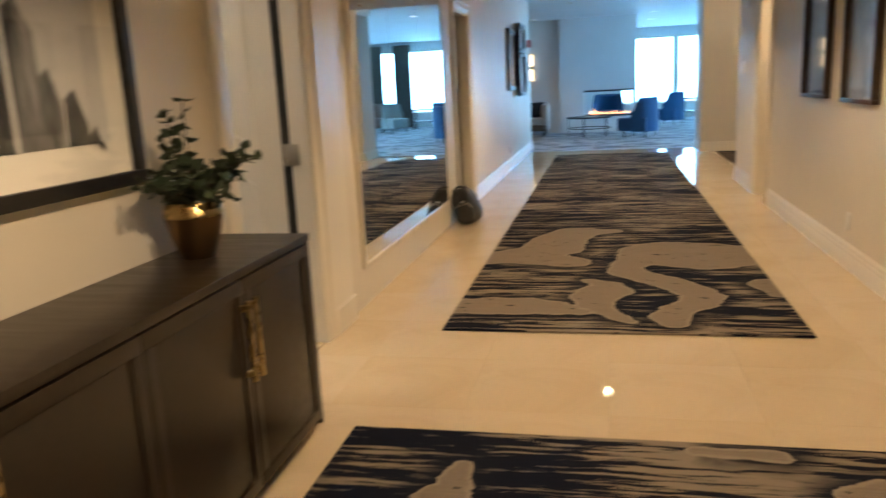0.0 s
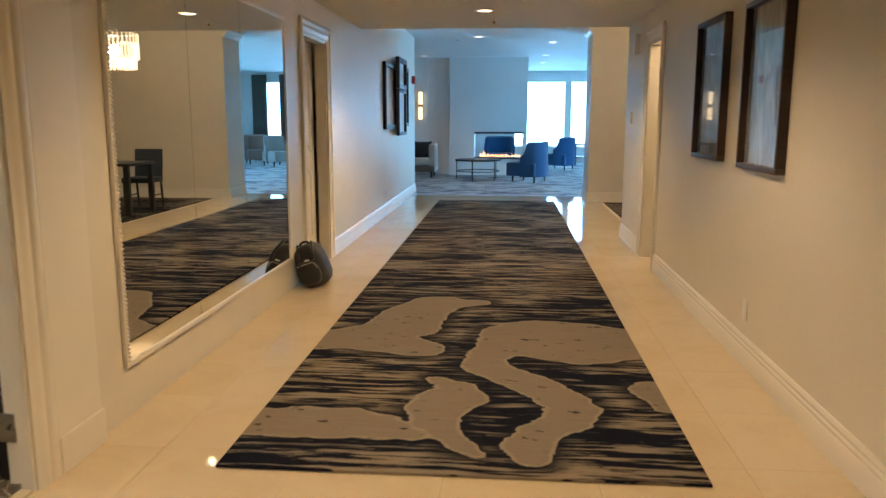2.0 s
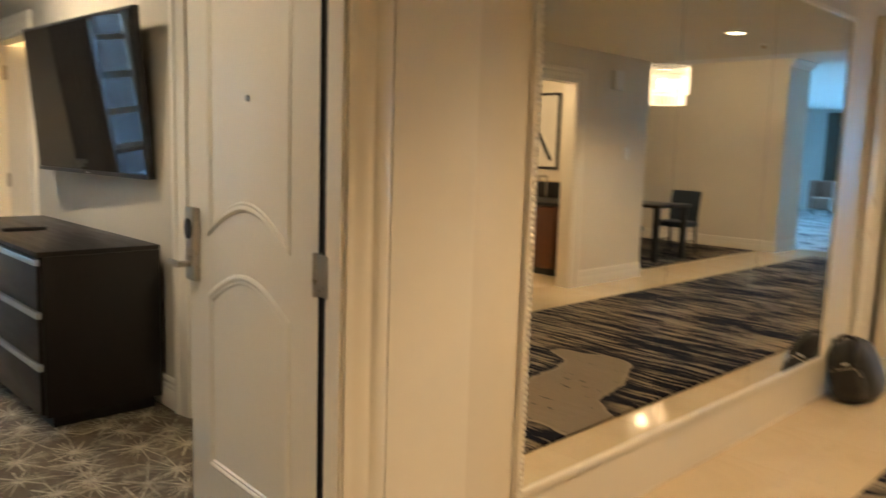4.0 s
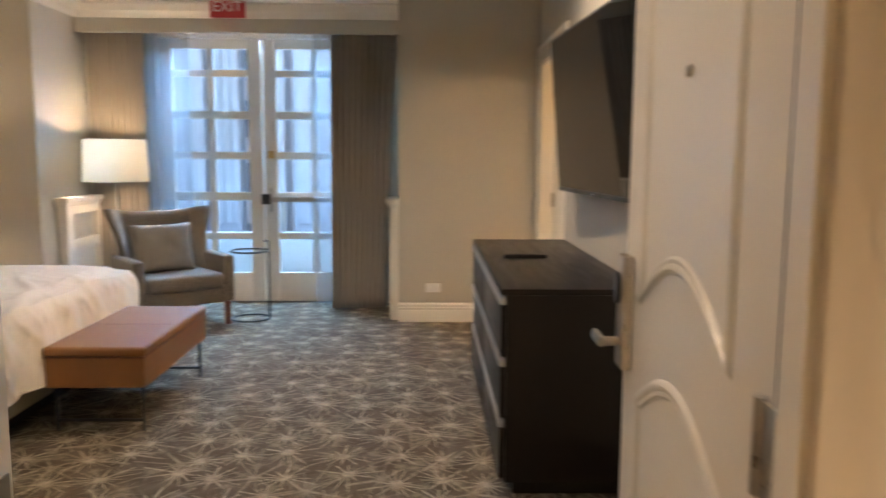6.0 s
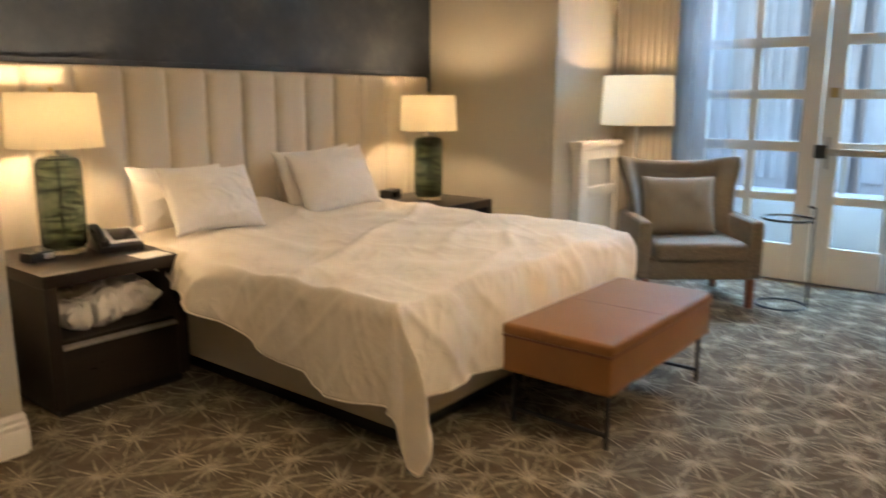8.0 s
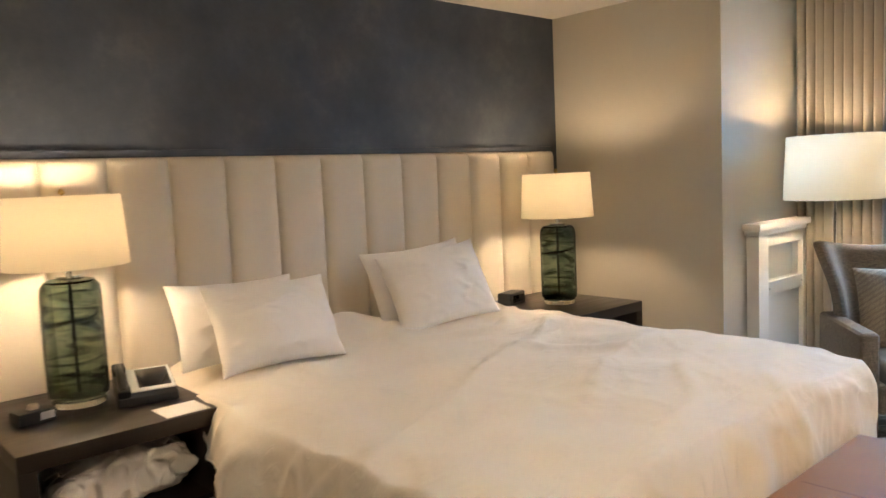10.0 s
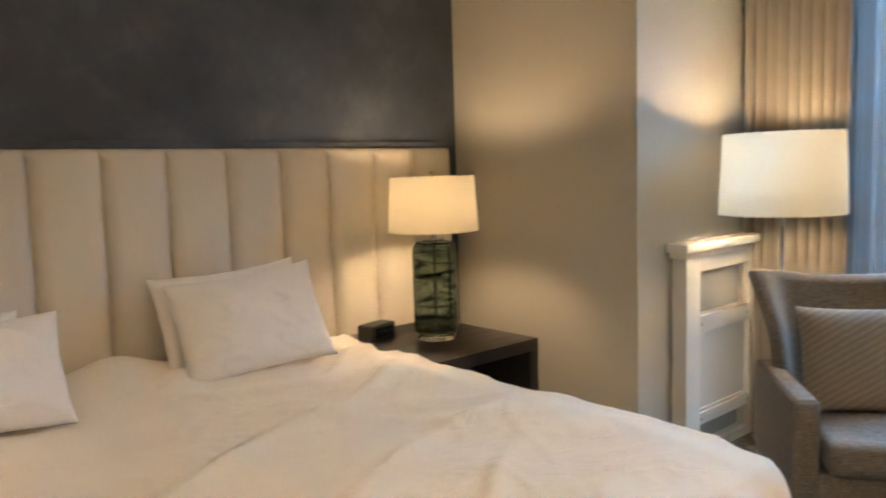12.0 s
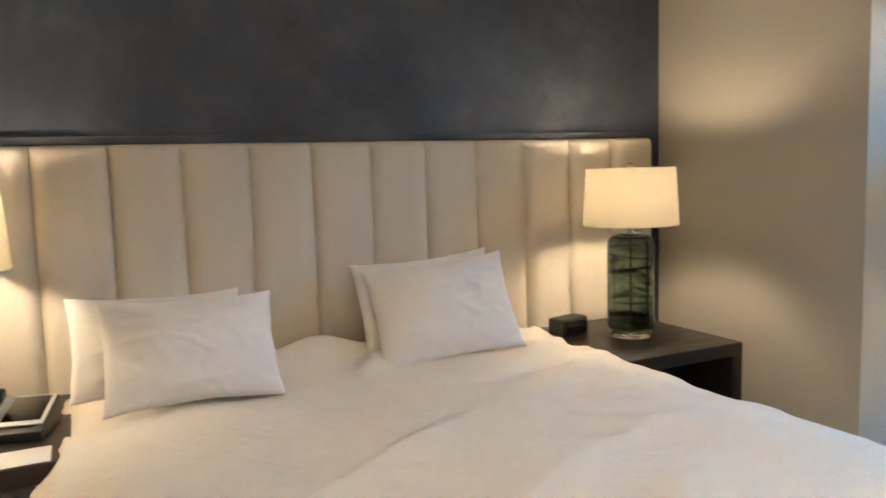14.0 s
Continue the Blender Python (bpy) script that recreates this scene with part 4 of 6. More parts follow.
part("gold_rim", lathe([(0.0985, 0.125), (0.102, 0.13), (0.094, 0.155), (0.084, 0.168), (0.078, 0.166), (0.088, 0.13), (0.0985, 0.125)], 32), M_BRASS, pot, "polished gold rim")
rnd = random.Random(5)
for s in range(19):
    leaves, stem = bmesh.new(), bmesh.new()
    ang, lean = s * 2.4 + rnd.uniform(-0.4, 0.4), rnd.uniform(0.1, 1.0)
    length = rnd.uniform(0.22, 0.36) * (1.15 - 0.35 * lean)
    prev = Vector((0.03 * math.cos(ang), 0.03 * math.sin(ang), 0.13))
    for k in range(1, 9):
        f = k / 8
        out = lean * 0.26 * f ** 1.4
        p = Vector((0.03 * math.cos(ang) + out * math.cos(ang), 0.03 * math.sin(ang) + out * math.sin(ang), 0.13 + length * f - lean * 0.17 * f * f))
        rod(stem, prev, p, 0.0022, 5)
        for q in (-1, 1):
            size = rnd.uniform(0.021, 0.038) * (1.1 - 0.5 * f)
            mm = Matrix.Translation(p) @ Euler((rnd.uniform(-0.8, 0.8), rnd.uniform(-0.8, 0.8), ang + q * 1.5 + rnd.uniform(-0.5, 0.5))).to_matrix().to_4x4() @ Matrix.Translation((size * 0.9, 0, 0))
            vs = [leaves.verts.new(mm @ Vector((size * math.cos(t) * 1.1, size * math.sin(t) * 0.8, 0.25 * size * math.cos(2 * t)))) for t in (i * math.pi / 4 for i in range(8))]
            leaves.faces.new(vs)
        prev = p
    sp = part("stem", stem, M_STEM, pot)
    tagged(part("leaf_spray", leaves, M_LEAF, sp, smooth=0), kind="stuff")

# backpack on the floor, leaning on the wall
bag = thing("backpack", "black nylon backpack slumped against the wall", "bag", Matrix.Translation((-0.80, 8.22, 0)) @ pose(0, 0, 0, 0, -20, -6))


def pillow_mesh(w, h, t, n=22, pinch=0.16, seed=1, wrinkle=0.012):
    """A stuffed cushion: x width, y height, z thickness."""
    bm = bmesh.new()
    sides = []
    for s in (1, -1):
        rows = []
        for i in range(n + 1):
            row = []
            for j in range(n + 1):
                u, v = 2 * i / n - 1, 2 * j / n - 1
                prof = max(0.0, (1 - u ** 4)) ** 0.45 * max(0.0, (1 - v ** 4)) ** 0.45
                px = u * (1 - pinch * (1 - abs(v) ** 2.2) * 0.35 * abs(u))
                py = v * (1 - pinch * (1 - abs(u) ** 2.2) * 0.35 * abs(v))
                nz = noise.noise(Vector((u * 2.2 + seed, v * 2.2, s * 3.1 + seed)))
                nz2 = abs(noise.noise(Vector((u * 4.0 + seed * 2, v * 1.6 + u * 2, s * 1.7))))
                row.append(bm.verts.new((px * w / 2, py * h / 2, s * (t / 2 * prof + wrinkle * (nz - 0.9 * nz2) * min(1, prof * 1.6)))))
            rows.append(row)
        sides.append(rows)
        for i in range(n):
            for j in range(n):
                bm.faces.new((rows[i][j], rows[i + 1][j], rows[i + 1][j + 1], rows[i][j + 1]))
    bmesh.ops.remove_doubles(bm, verts=bm.verts, dist=0.0008)
    return bm




def sack(hx, hy, hz, power, seed, slump=0.0):
    """A stuffed bag: a rounded block with soft dents, wider towards its foot."""
    bm = bmesh.new()
    bmesh.ops.create_icosphere(bm, subdivisions=4, radius=1.0)
    for v in bm.verts:
        c = v.co.copy()
        k = (abs(c.x) ** power + abs(c.y) ** power + abs(c.z) ** power) ** (-1 / power)
        d = 1 + 0.05 * noise.noise(c * 2.2 + Vector((seed, 0, 0))) - 0.025 * crease(c * 2.6 + Vector((0, seed, 1)), 0.12)
        wide = 1 - slump * (c.z * k)
        v.co = Vector((c.x * k * hx * d * wide, c.y * k * hy * d * wide, c.z * k * hz * d))
    return bm


part("body", moved(sack(0.125, 0.155, 0.185, 3.2, 3, 0.10), Matrix.Translation((0, 0, 0.185))), M_BAG, bag)
part("front_pocket", moved(sack(0.095, 0.05, 0.105, 3.0, 8, 0.05), Matrix.Translation((0.01, -0.145, 0.135))), M_BAG, bag)
part("zip", rods(0.004, ((-0.07, -0.182, 0.215), (0.085, -0.182, 0.215)), ((0.085, -0.182, 0.215), (0.10, -0.165, 0.16))), M_NICKEL, bag)
hb_pts = [(0.045 * math.cos(a), -0.02, 0.362 + 0.028 * math.sin(a)) for a in (i * math.pi / 8 for i in range(9))]
part("handle", rods(0.011, *list(zip(hb_pts, hb_pts[1:]))), M_BAG, bag)
for sx in (-0.06, 0.07):
    pts = [(sx + 0.03 * math.sin(2.2 * f), -0.03 - 0.155 * math.sin(1.7 * f), 0.375 - 0.16 * f) for f in (i / 8 for i in range(9))]
    part("strap", rods(0.012, *list(zip(pts, pts[1:]))), M_BLACK, bag, "black webbing strap")
part("reflective_tab", boxes((0.02, 0.06, -0.190, -0.182, 0.235, 0.25), bevel=0.002), M_STRIP, bag)


def downlight(x, y, z, glow_mat, hall=True):
    d = thing("recessed_light", "round recessed ceiling downlight with a white trim", "ceiling light", pose(x, y, z), "ceiling downlights")
    part("trim_ring", lathe([(0.066, -0.001), (0.092, -0.001), (0.095, -0.005), (0.085, -0.009), (0.070, -0.007), (0.066, -0.001)], 32), M_WHITEPL, d)
    part("lens", cyl(0.066, 0.066, -0.005, -0.002, 32), glow_mat, d)
    return d


for x, y in HALL_LIGHTS:
    downlight(x, y, HC, M_BULB)
# invented fixtures to go with the bedroom fill spots
for x, y, watts in BED_FILL_LIGHTS:
    downlight(x, y, RC, M_BULB)
for x, y in ((0.22, 16.5), (1.64, 17.6), (-1.28, 20.8), (1.65, 20.7), (1.70, 23.1), (1.66, 26.2)):
    downlight(x, y, LC, M_BULB_W)


def small_plate(name, label, category, x, side, y, z, w, h, mat=M_WHITEPL, holes=True, t=0.008):
    p = thing(name, label, category, pose(x, y, z))
    lo, hi = sorted((0.0005 * side, side * t))
    part("plate", boxes((lo, hi, -w / 2, w / 2, -h / 2, h / 2), bevel=0.002), mat, p)
    if holes:
        for s in (-0.24, 0.24):
            l2, h2 = sorted((side * t, side * (t + 0.002)))
            a, b = (s * w, 0) if w > h else (0, s * h)
            part("socket", boxes((l2, h2, a - 0.013, a + 0.013, b - 0.013, b + 0.013), bevel=0.001), mat, p)
    return p


small_plate("wall_outlet", "white duplex wall outlet above the baseboard", "outlet", HE, -1, 6.38, 0.32, 0.075, 0.12)
small_plate("wall_outlet", "white duplex wall outlet above the baseboard", "outlet", HW, 1, 13.0, 0.31, 0.075, 0.12)
small_plate("wall_outlet", "white horizontal wall outlet above the baseboard", "outlet", WN, 1, 4.236, 0.295, 0.125, 0.075)
small_plate("thermostat", "small white thermostat on the hall wall", "thermostat", HE, -1, 10.77, 1.415, 0.09, 0.13, holes=False, t=0.025)
small_plate("wall_chime", "cream wall box near the ceiling", "wall box", HE, -1, 10.5, 2.19, 0.16, 0.20, holes=False, t=0.05)
small_plate("fire_strobe", "dark red fire alarm strobe on the wall", "alarm", HW, 1, 16.2, 2.10, 0.12, 0.14, M_RED, False, 0.06)
small_plate("light_switch", "white switch plate on the hall wall", "switch", HW, 1, 16.25, 1.45, 0.08, 0.14, holes=False)
for x, y, z in ((0.61, 10.55, HC), (0.3, 13.2, LC), (-0.2, 16.9, LC), (0.55, 6.9, HC)):
    sd = thing("sprinkler", "small brass ceiling sprinkler head", "sprinkler", pose(x, y, z), "ceiling sprinklers")
    part("escutcheon", cyl(0.03, 0.035, -0.008, 0, 20), M_WHITEPL, sd)
    part("nozzle", cyl(0.018, 0.008, -0.04, -0.008, 14), M_BRASS, sd)

# ---------- dining bay, seen in the mirror ----------
dt = thing("dining_table", "dark wooden dining table on square legs", "table", pose(2.98, 12.7, 0.014))
part("tabletop", boxes((-0.42, 0.42, -0.42, 0.42, 0.71, 0.75), bevel=0.004), M_ESPRESSO, dt)
for sx in (-0.36, 0.36):
    for sy in (-0.36, 0.36):
        part("leg", boxes((sx - 0.035, sx + 0.035, sy - 0.035, sy + 0.035, 0, 0.71), bevel=0.003), M_BLACKWOOD, dt)


def dining_chair(m):
    c = thing("dining_chair", "dark blue upholstered dining chair with black legs", "chair", m, "chairs round the dining table")
    part("seat", boxes((-0.23, 0.23, -0.23, 0.23, 0.40, 0.48), bevel=0.02), M_DARKBLUE, c)
    part("backrest", moved(boxes((-0.22, 0.22, -0.03, 0.03, 0.0, 0.44), bevel=0.02), Matrix.Translation((0, -0.21, 0.47)) @ pose(0, 0, 0, 8)), M_DARKBLUE, c)
    for sx in (-0.20, 0.20):
        part("leg", rods(0.018, ((sx, 0.20, 0), (sx, 0.20, 0.41))), M_BLACKWOOD, c)
        part("leg", rods(0.018, ((sx, -0.24, 0), (sx, -0.20, 0.41))), M_BLACKWOOD, c)
    for sx in (-0.20, 0.20):
        part("stretcher", rods(0.009, ((sx, 0.20, 0.20), (sx, -0.22, 0.20))), M_BLACKWOOD, c)
    return c


ch = dining_chair(Matrix.Translation((2.92, 13.40, 0.014)) @ pose(0, 0, 0, 0, 0, 180))
copy_thing(ch, Matrix.Translation((2.95, 11.98, 0.014)))
copy_thing(ch, Matrix.Translation((3.70, 12.7, 0.014)) @ pose(0, 0, 0, 0, 0, 90))
cd = thing("chandelier", "tiered drum chandelier of lit crystal strands", "chandelier", pose(2.92, 12.80, LC))
part("canopy", cyl(0.07, 0.06, -0.03, 0, 24), M_CHROME, cd)
part("stem", rods(0.008, ((0, 0, -0.03), (0, 0, -0.28))), M_CHROME, cd)
for r, z0, z1, n, thick in ((0.335, -0.44, -0.30, 34, 0.006), (0.33, -0.66, -0.43, 40, 0.012), (0.29, -0.80, -0.62, 36, 0.012)):
    t = part("tier", ring(r, 0.008, z1), M_CHROME, cd)
    st = bmesh.new()
    for i in range(n):
        a = 2 * math.pi * i / n
        rod(st, (r * math.cos(a), r * math.sin(a), z0), (r * math.cos(a), r * math.sin(a), z1), thick, 6)
    part("crystal_strands", st, M_CRYSTAL, t)

# pantry seen in the mirror
pc = thing("pantry_cabinet", "mahogany pantry base cabinet with a black counter", "cabinet", Matrix.Translation((3.28, 10.52, 0)) @ pose(0, 0, 0, 0, 0, 90))
part("body", boxes((-0.25, 0.525, -0.6, 0.6, 0.08, 0.80), bevel=0.003), M_MAHOGANY, pc)
part("counter", boxes((-0.28, 0.525, -0.61, 0.61, 0.80, 0.84), bevel=0.004), M_BLACK, pc)
part("plinth", boxes((-0.2, 0.33, -0.58, 0.58, 0.0, 0.08)), M_BLACKWOOD, pc)
part("backsplash", boxes((0.503, 0.527, -0.61, 0.61, 0.841, 1.04), bevel=0.003), M_BLACK, pc)
part("backsplash_cap", boxes((0.495, 0.528, -0.61, 0.61, 1.041, 1.055), bevel=0.002), M_MARBLE, pc)
for i in range(2):
    d_ = part("door", boxes((-0.268, -0.25, -0.585 + i * 0.59, -0.005 + i * 0.59, 0.10, 0.78), bevel=0.003), M_MAHOGANY, pc)
    part("handle", rods(0.006, ((-0.285, -0.36 + i * 0.59, 0.68), (-0.285, -0.24 + i * 0.59, 0.68))), M_NICKEL, d_)
ink = framed("framed_picture", "pale print with one black curved stroke", 3.9, -1, 9.2, 9.76, 1.20, 2.14, 0.03, M_BLACKWOOD, A_INK, 0, 0.03, False)
ink.matrix_basis = Matrix.Translation((3.56, 11.047, 1.67)) @ pose(0, 0, 0, 0, 0, 90)
stroke = [(-0.016, 0.16 - 0.30 * f - 0.06 * math.sin(3 * f), -0.36 + 0.44 * math.sin(1.75 * f)) for f in (i / 12 for i in range(13))]
part("brush_stroke", rods(0.022, *list(zip(stroke, stroke[1:])), segs=8), M_BLACK, ink)
solid("faucet", rods(0.012, ((3.3, 10.85, 0.84), (3.3, 10.85, 1.12)), ((3.3, 10.85, 1.12), (3.3, 10.70, 1.12)), ((3.3, 10.70, 1.12), (3.3, 10.70, 1.06))), M_CHROME, "chrome bar faucet on the pantry counter", "faucet")

# ---------- living room ----------
fp = thing("fireplace", "white see-through fireplace block with low flames", "fireplace", pose(0.27, 21.5, 0))
part("side_pier", boxes((-0.95, -0.33, -0.3, 0.5, 0, LC - 0.002)), M_LIVING, fp, smooth=0)
part("side_pier", boxes((0.90, 0.99, -0.3, 0.5, 0, LC - 0.002)), M_LIVING, fp, smooth=0)
part("hearth", boxes((-0.33, 0.90, -0.3, 0.5, 0, 0.404)), M_LIVING, fp, smooth=0)
part("chimney_breast", boxes((-0.33, 0.90, -0.3, 0.5, 1.06, LC - 0.002)), M_LIVING, fp, smooth=0)
part("black_lintel", boxes((-0.33, 0.90, -0.308, -0.30, 1.03, 1.075)), M_BLACK, fp)
part("hearth_shelf", boxes((-0.33, 1.35, -0.36, 0.5, 0.405, 0.435), bevel=0.003), M_BLACKWOOD, fp)
rnd = random.Random(9)
fl = bmesh.new()
for i in range(34):
    x = -0.18 + 1.0 * i / 33
    h = rnd.uniform(0.03, 0.12) * (1.5 if abs(x + 0.1) < 0.1 else 0.8)
    bmesh.ops.create_cone(fl, cap_ends=True, segments=6, radius1=0.014, radius2=0.002, depth=h, matrix=Matrix.Translation((x, rnd.uniform(-0.02, 0.06), 0.445 + h / 2)))
tagged(part("flames", fl, M_FLAME, fp), kind="stuff")
part("burner", boxes((-0.25, 0.85, -0.08, 0.10, 0.436, 0.45)), M_BLACK, fp)

win = thing("window", "tall bright living room windows in white frames", "window", pose(3.27, 26.95, 0))
spans = []
for a, b in ((-2.38, -2.26), (-0.685, -0.47), (0.90, 1.12), (2.26, 2.38)):
    spans.append((a, b, -0.06, 0.06, 0.45, 2.62))
for z in (0.48, 2.59):
    spans.append((-2.26, 2.26, -0.055, 0.055, z - 0.04, z + 0.04))
part("window_frame", boxes(*spans), M_TRIM, win, smooth=0)
for a, b in ((-2.26, -0.685), (-0.47, 0.90), (1.12, 2.26)):
    g = part("pane", boxes((a, b, -0.004, 0.004, 0.52, 2.55)), M_GLASS, win, smooth=0)
    g.visible_shadow = False
ew = thing("window", "tall bright east living room windows in white frames", "window", pose(7.95, 19.5, 0))
part("window_frame", boxes(*[(-0.05, 0.05, y - 0.06, y + 0.06, 0.45, 2.62) for y in (-1.85, -0.62, 0.62, 1.85)], (-0.045, 0.045, -1.79, 1.79, 0.45, 0.52), (-0.045, 0.045, -1.79, 1.79, 2.55, 2.62)), M_TRIM, ew, smooth=0)
for a in (-1.79, -0.56, 0.68):
    g = part("pane", boxes((-0.004, 0.004, a, a + 1.11, 0.52, 2.55)), M_GLASS, ew, smooth=0)
    g.visible_shadow = False
structure("backdrop_sky_east", boxes((60, 60.1, -30, 60, -20, 30)), M_SKYCARD)
structure("backdrop_sky", boxes((-30, 40, 60, 60.1, -20, 30)), M_SKYCARD)


def armchair(m, mat, label, w=0.78, barrel=True):
    """A barrel chair whose back curves round the seat."""
    c = thing("armchair", label, "chair", m, "living room armchairs")
    part("seat", boxes((-w / 2 + 0.08, w / 2 - 0.08, -0.30, 0.40, 0.14, 0.44), bevel=0.04, segs=3), mat, c)
    bm = bmesh.new()
    n, rows = 26, []
    for i in range(n + 1):
        a = math.pi * (1.0 + i / n) + 0.0
        top = 0.60 + 0.30 * smooth01(0.12, 0.42, math.sin(math.pi * i / n))
        sect = []
        for r, z in ((w / 2 - 0.10, 0.13), (w / 2 - 0.10, top - 0.04), (w / 2 - 0.06, top), (w / 2 - 0.01, top - 0.02), (w / 2 - 0.02, 0.13)):
            y = r * math.sin(a) * 0.95
            sect.append(bm.verts.new((r * math.cos(a), y + 0.02, z)))
        rows.append(sect)
    for a, b in zip(rows, rows[1:]):
        for k in range(5):
            bm.faces.new((a[k], b[k], b[(k + 1) % 5], a[(k + 1) % 5]))
    bm.faces.new(rows[0])
    bm.faces.new(rows[-1][::-1])
    part("backrest", bm, mat, c)
    for sx in (-0.27, 0.27):
        for sy in (-0.25, 0.28):
            part("leg", cyl(0.014, 0.026, 0, 0.15, 10, (sx, sy)), M_BLACKWOOD, c)
    return c


blue = armchair(Matrix.Translation((1.28, 19.2, 0)) @ pose(0, 0, 0, 0, 0, 62), M_BLUE, "deep blue barrel armchair on dark tapered legs", 0.92)
copy_thing(blue, Matrix.Translation((2.25, 23.4, 0)) @ pose(0, 0, 0, 0, 0, 62))
copy_thing(blue, Matrix.Translation((0.55, 24.0, 0)) @ pose(0, 0, 0, 0, 0, 178))
armchair(Matrix.Translation((5.0, 25.1, 0)) @ pose(0, 0, 0, 0, 0, 150), M_CORAL, "terracotta upholstered armchair on dark legs")
armchair(Matrix.Translation((4.1, 24.2, 0)) @ pose(0, 0, 0, 0, 0, 130), M_LINEN, "cream upholstered armchair on dark legs")

sofa = thing("sofa", "grey-beige sofa with a dark cushion on dark feet", "sofa", pose(-1.75, 20.45, 0))
part("base", boxes((-1.0, 0.80, -0.42, 0.42, 0.14, 0.30), bevel=0.02), M_CHAIR, sofa)
part("seat_cushion", boxes((-0.98, 0.78, -0.42, 0.20, 0.30, 0.46), bevel=0.04, segs=3), M_LINEN, sofa)
part("backrest", boxes((-1.0, 0.80, 0.18, 0.42, 0.28, 0.84), bevel=0.06, segs=3), M_LINEN, sofa)
part("armrest", boxes((0.66, 0.82, -0.42, 0.42, 0.14, 0.80), bevel=0.05, segs=3), M_LINEN, sofa)
for sx in (-0.9, 0.72):
    for sy in (-0.36, 0.36):
        part("leg", cyl(0.02, 0.025, 0, 0.14, 10, (sx, sy)), M_BLACKWOOD, sofa)
solid("throw_cushion", pillow_mesh(0.44, 0.42, 0.16, 12), M_DARKBLUE, "dark square throw cushion on the sofa", "cushion", m=Matrix.Translation((-1.28, 20.5, 0.66)) @ pose(0, 0, 0, 68))

ct = thing("coffee_table", "round black-framed coffee table with glass top", "table", pose(0.1, 19.75, 0))
part("tabletop", cyl(0.54, 0.54, 0.44, 0.47, 40), M_BLACK, ct)
part("lower_ring", ring(0.50, 0.010, 0.20), M_BLACKMETAL, ct)
for a in (0.6, 1.9, 3.2, 4.5, 5.6):
    part("leg", rods(0.010, ((0.50 * math.cos(a), 0.50 * math.sin(a), 0), (0.50 * math.cos(a), 0.50 * math.sin(a), 0.44))), M_BLACKMETAL, ct)
solid("magazine", boxes((0.02, 0.32, 19.6, 19.82, 0.47, 0.482), bevel=0.002), M_PAPER, "white magazine lying on the coffee table", "magazine")
cs = thing("console_table", "low dark wooden table below the windows", "table", pose(3.3, 25.6, 0))
part("tabletop", boxes((-0.5, 0.5, -0.25, 0.25, 0.62, 0.66), bevel=0.003), M_BLACKWOOD, cs)
part("shelf", boxes((-0.48, 0.48, -0.23, 0.23, 0.24, 0.27), bevel=0.003), M_BLACKWOOD, cs)
for sx in (-0.47, 0.47):
    for sy in (-0.22, 0.22):
        part("leg", boxes((sx - 0.025, sx + 0.025, sy - 0.025, sy + 0.025, 0, 0.62)), M_BLACKWOOD, cs)
sco = thing("wall_sconce", "tall lit two-part brass wall sconce", "wall light", pose(-1.42, 21.34, 1.72))
part("backplate", boxes((-0.05, 0.05, -0.03, 0, -0.36, 0.36), bevel=0.004), M_BRASS, sco)
for z in (0.19, -0.19):
    part("diffuser", boxes((-0.045, 0.045, -0.09, -0.03, z - 0.15, z + 0.15), bevel=0.015), M_SCONCE, sco, "glowing frosted diffuser")
for x in (-0.85, -1.05, -1.25, -1.6, -1.8):
    structure("trim_batten", boxes((x - 0.012, x + 0.012, 21.33, 21.35, 0.16, LC)), M_LIVING)
solid("living_curtain", boxes((7.72, 7.86, 21.45, 22.2, 0.02, 2.8), bevel=0.03), M_BROWNFRAME, "dark brown drape beside the living windows", "curtain")

for x0, x1 in ((4.12, 4.70), (5.12, 5.62)):
    bm = bmesh.new()
    cols = []
    for i in range(61):
        f = i / 60
        cols.append([bm.verts.new((x0 + f * (x1 - x0), 26.72 + 0.04 * math.sin(f * 44), z)) for z in (0.02, 2.8)])
    for a, b in zip(cols, cols[1:]):
        bm.faces.new((a[0], b[0], b[1], a[1]))
    dc = solid("living_curtain", bm, M_CHAIR, "dark grey pleated drape beside the living windows", "curtain", "living room drapes", 80)
    dm = dc.modifiers.new("thickness", "SOLIDIFY")
    dm.thickness = 0.01

# ---------- bedroom ----------
# headboard of upholstered channels
PW = 0.2522
hbd = thing("headboard", "wall-wide cream headboard of vertical padded channels", "headboard", pose(-6.12, HBW, 0))
bm = bmesh.new()
rows = []
N = 9
for i in range(N + 1):
    f = i / N
    d = 0.048 + 0.030 * (max(0.0, 1 - (2 * f - 1) ** 4)) ** 0.5
    col = []
    for z, k in ((0.05, 1.0), (1.475, 1.0), (1.497, 0.93), (1.509, 0.75), (1.514, 0.4)):
        col.append(bm.verts.new((0.0012 + f * (PW - 0.0024), max(0.004, d * k), z)))
    col.append(bm.verts.new((0.0012 + f * (PW - 0.0024), 0.002, 1.514)))
    rows.append(col)
for a, b in zip(rows, rows[1:]):
    for k in range(5):
        bm.faces.new((a[k], b[k], b[k + 1], a[k + 1]))
for e in (rows[0], rows[-1]):
    bm.faces.new(e + [bm.verts.new((e[0].co.x, 0.002, 0.05))])
pan = mesh_of("channel", bm, M_HEAD, 50)
for i in range(14):
    o = new("channel", pan)
    o.parent = hbd
    o.matrix_basis = pose(i * PW, 0, 0)

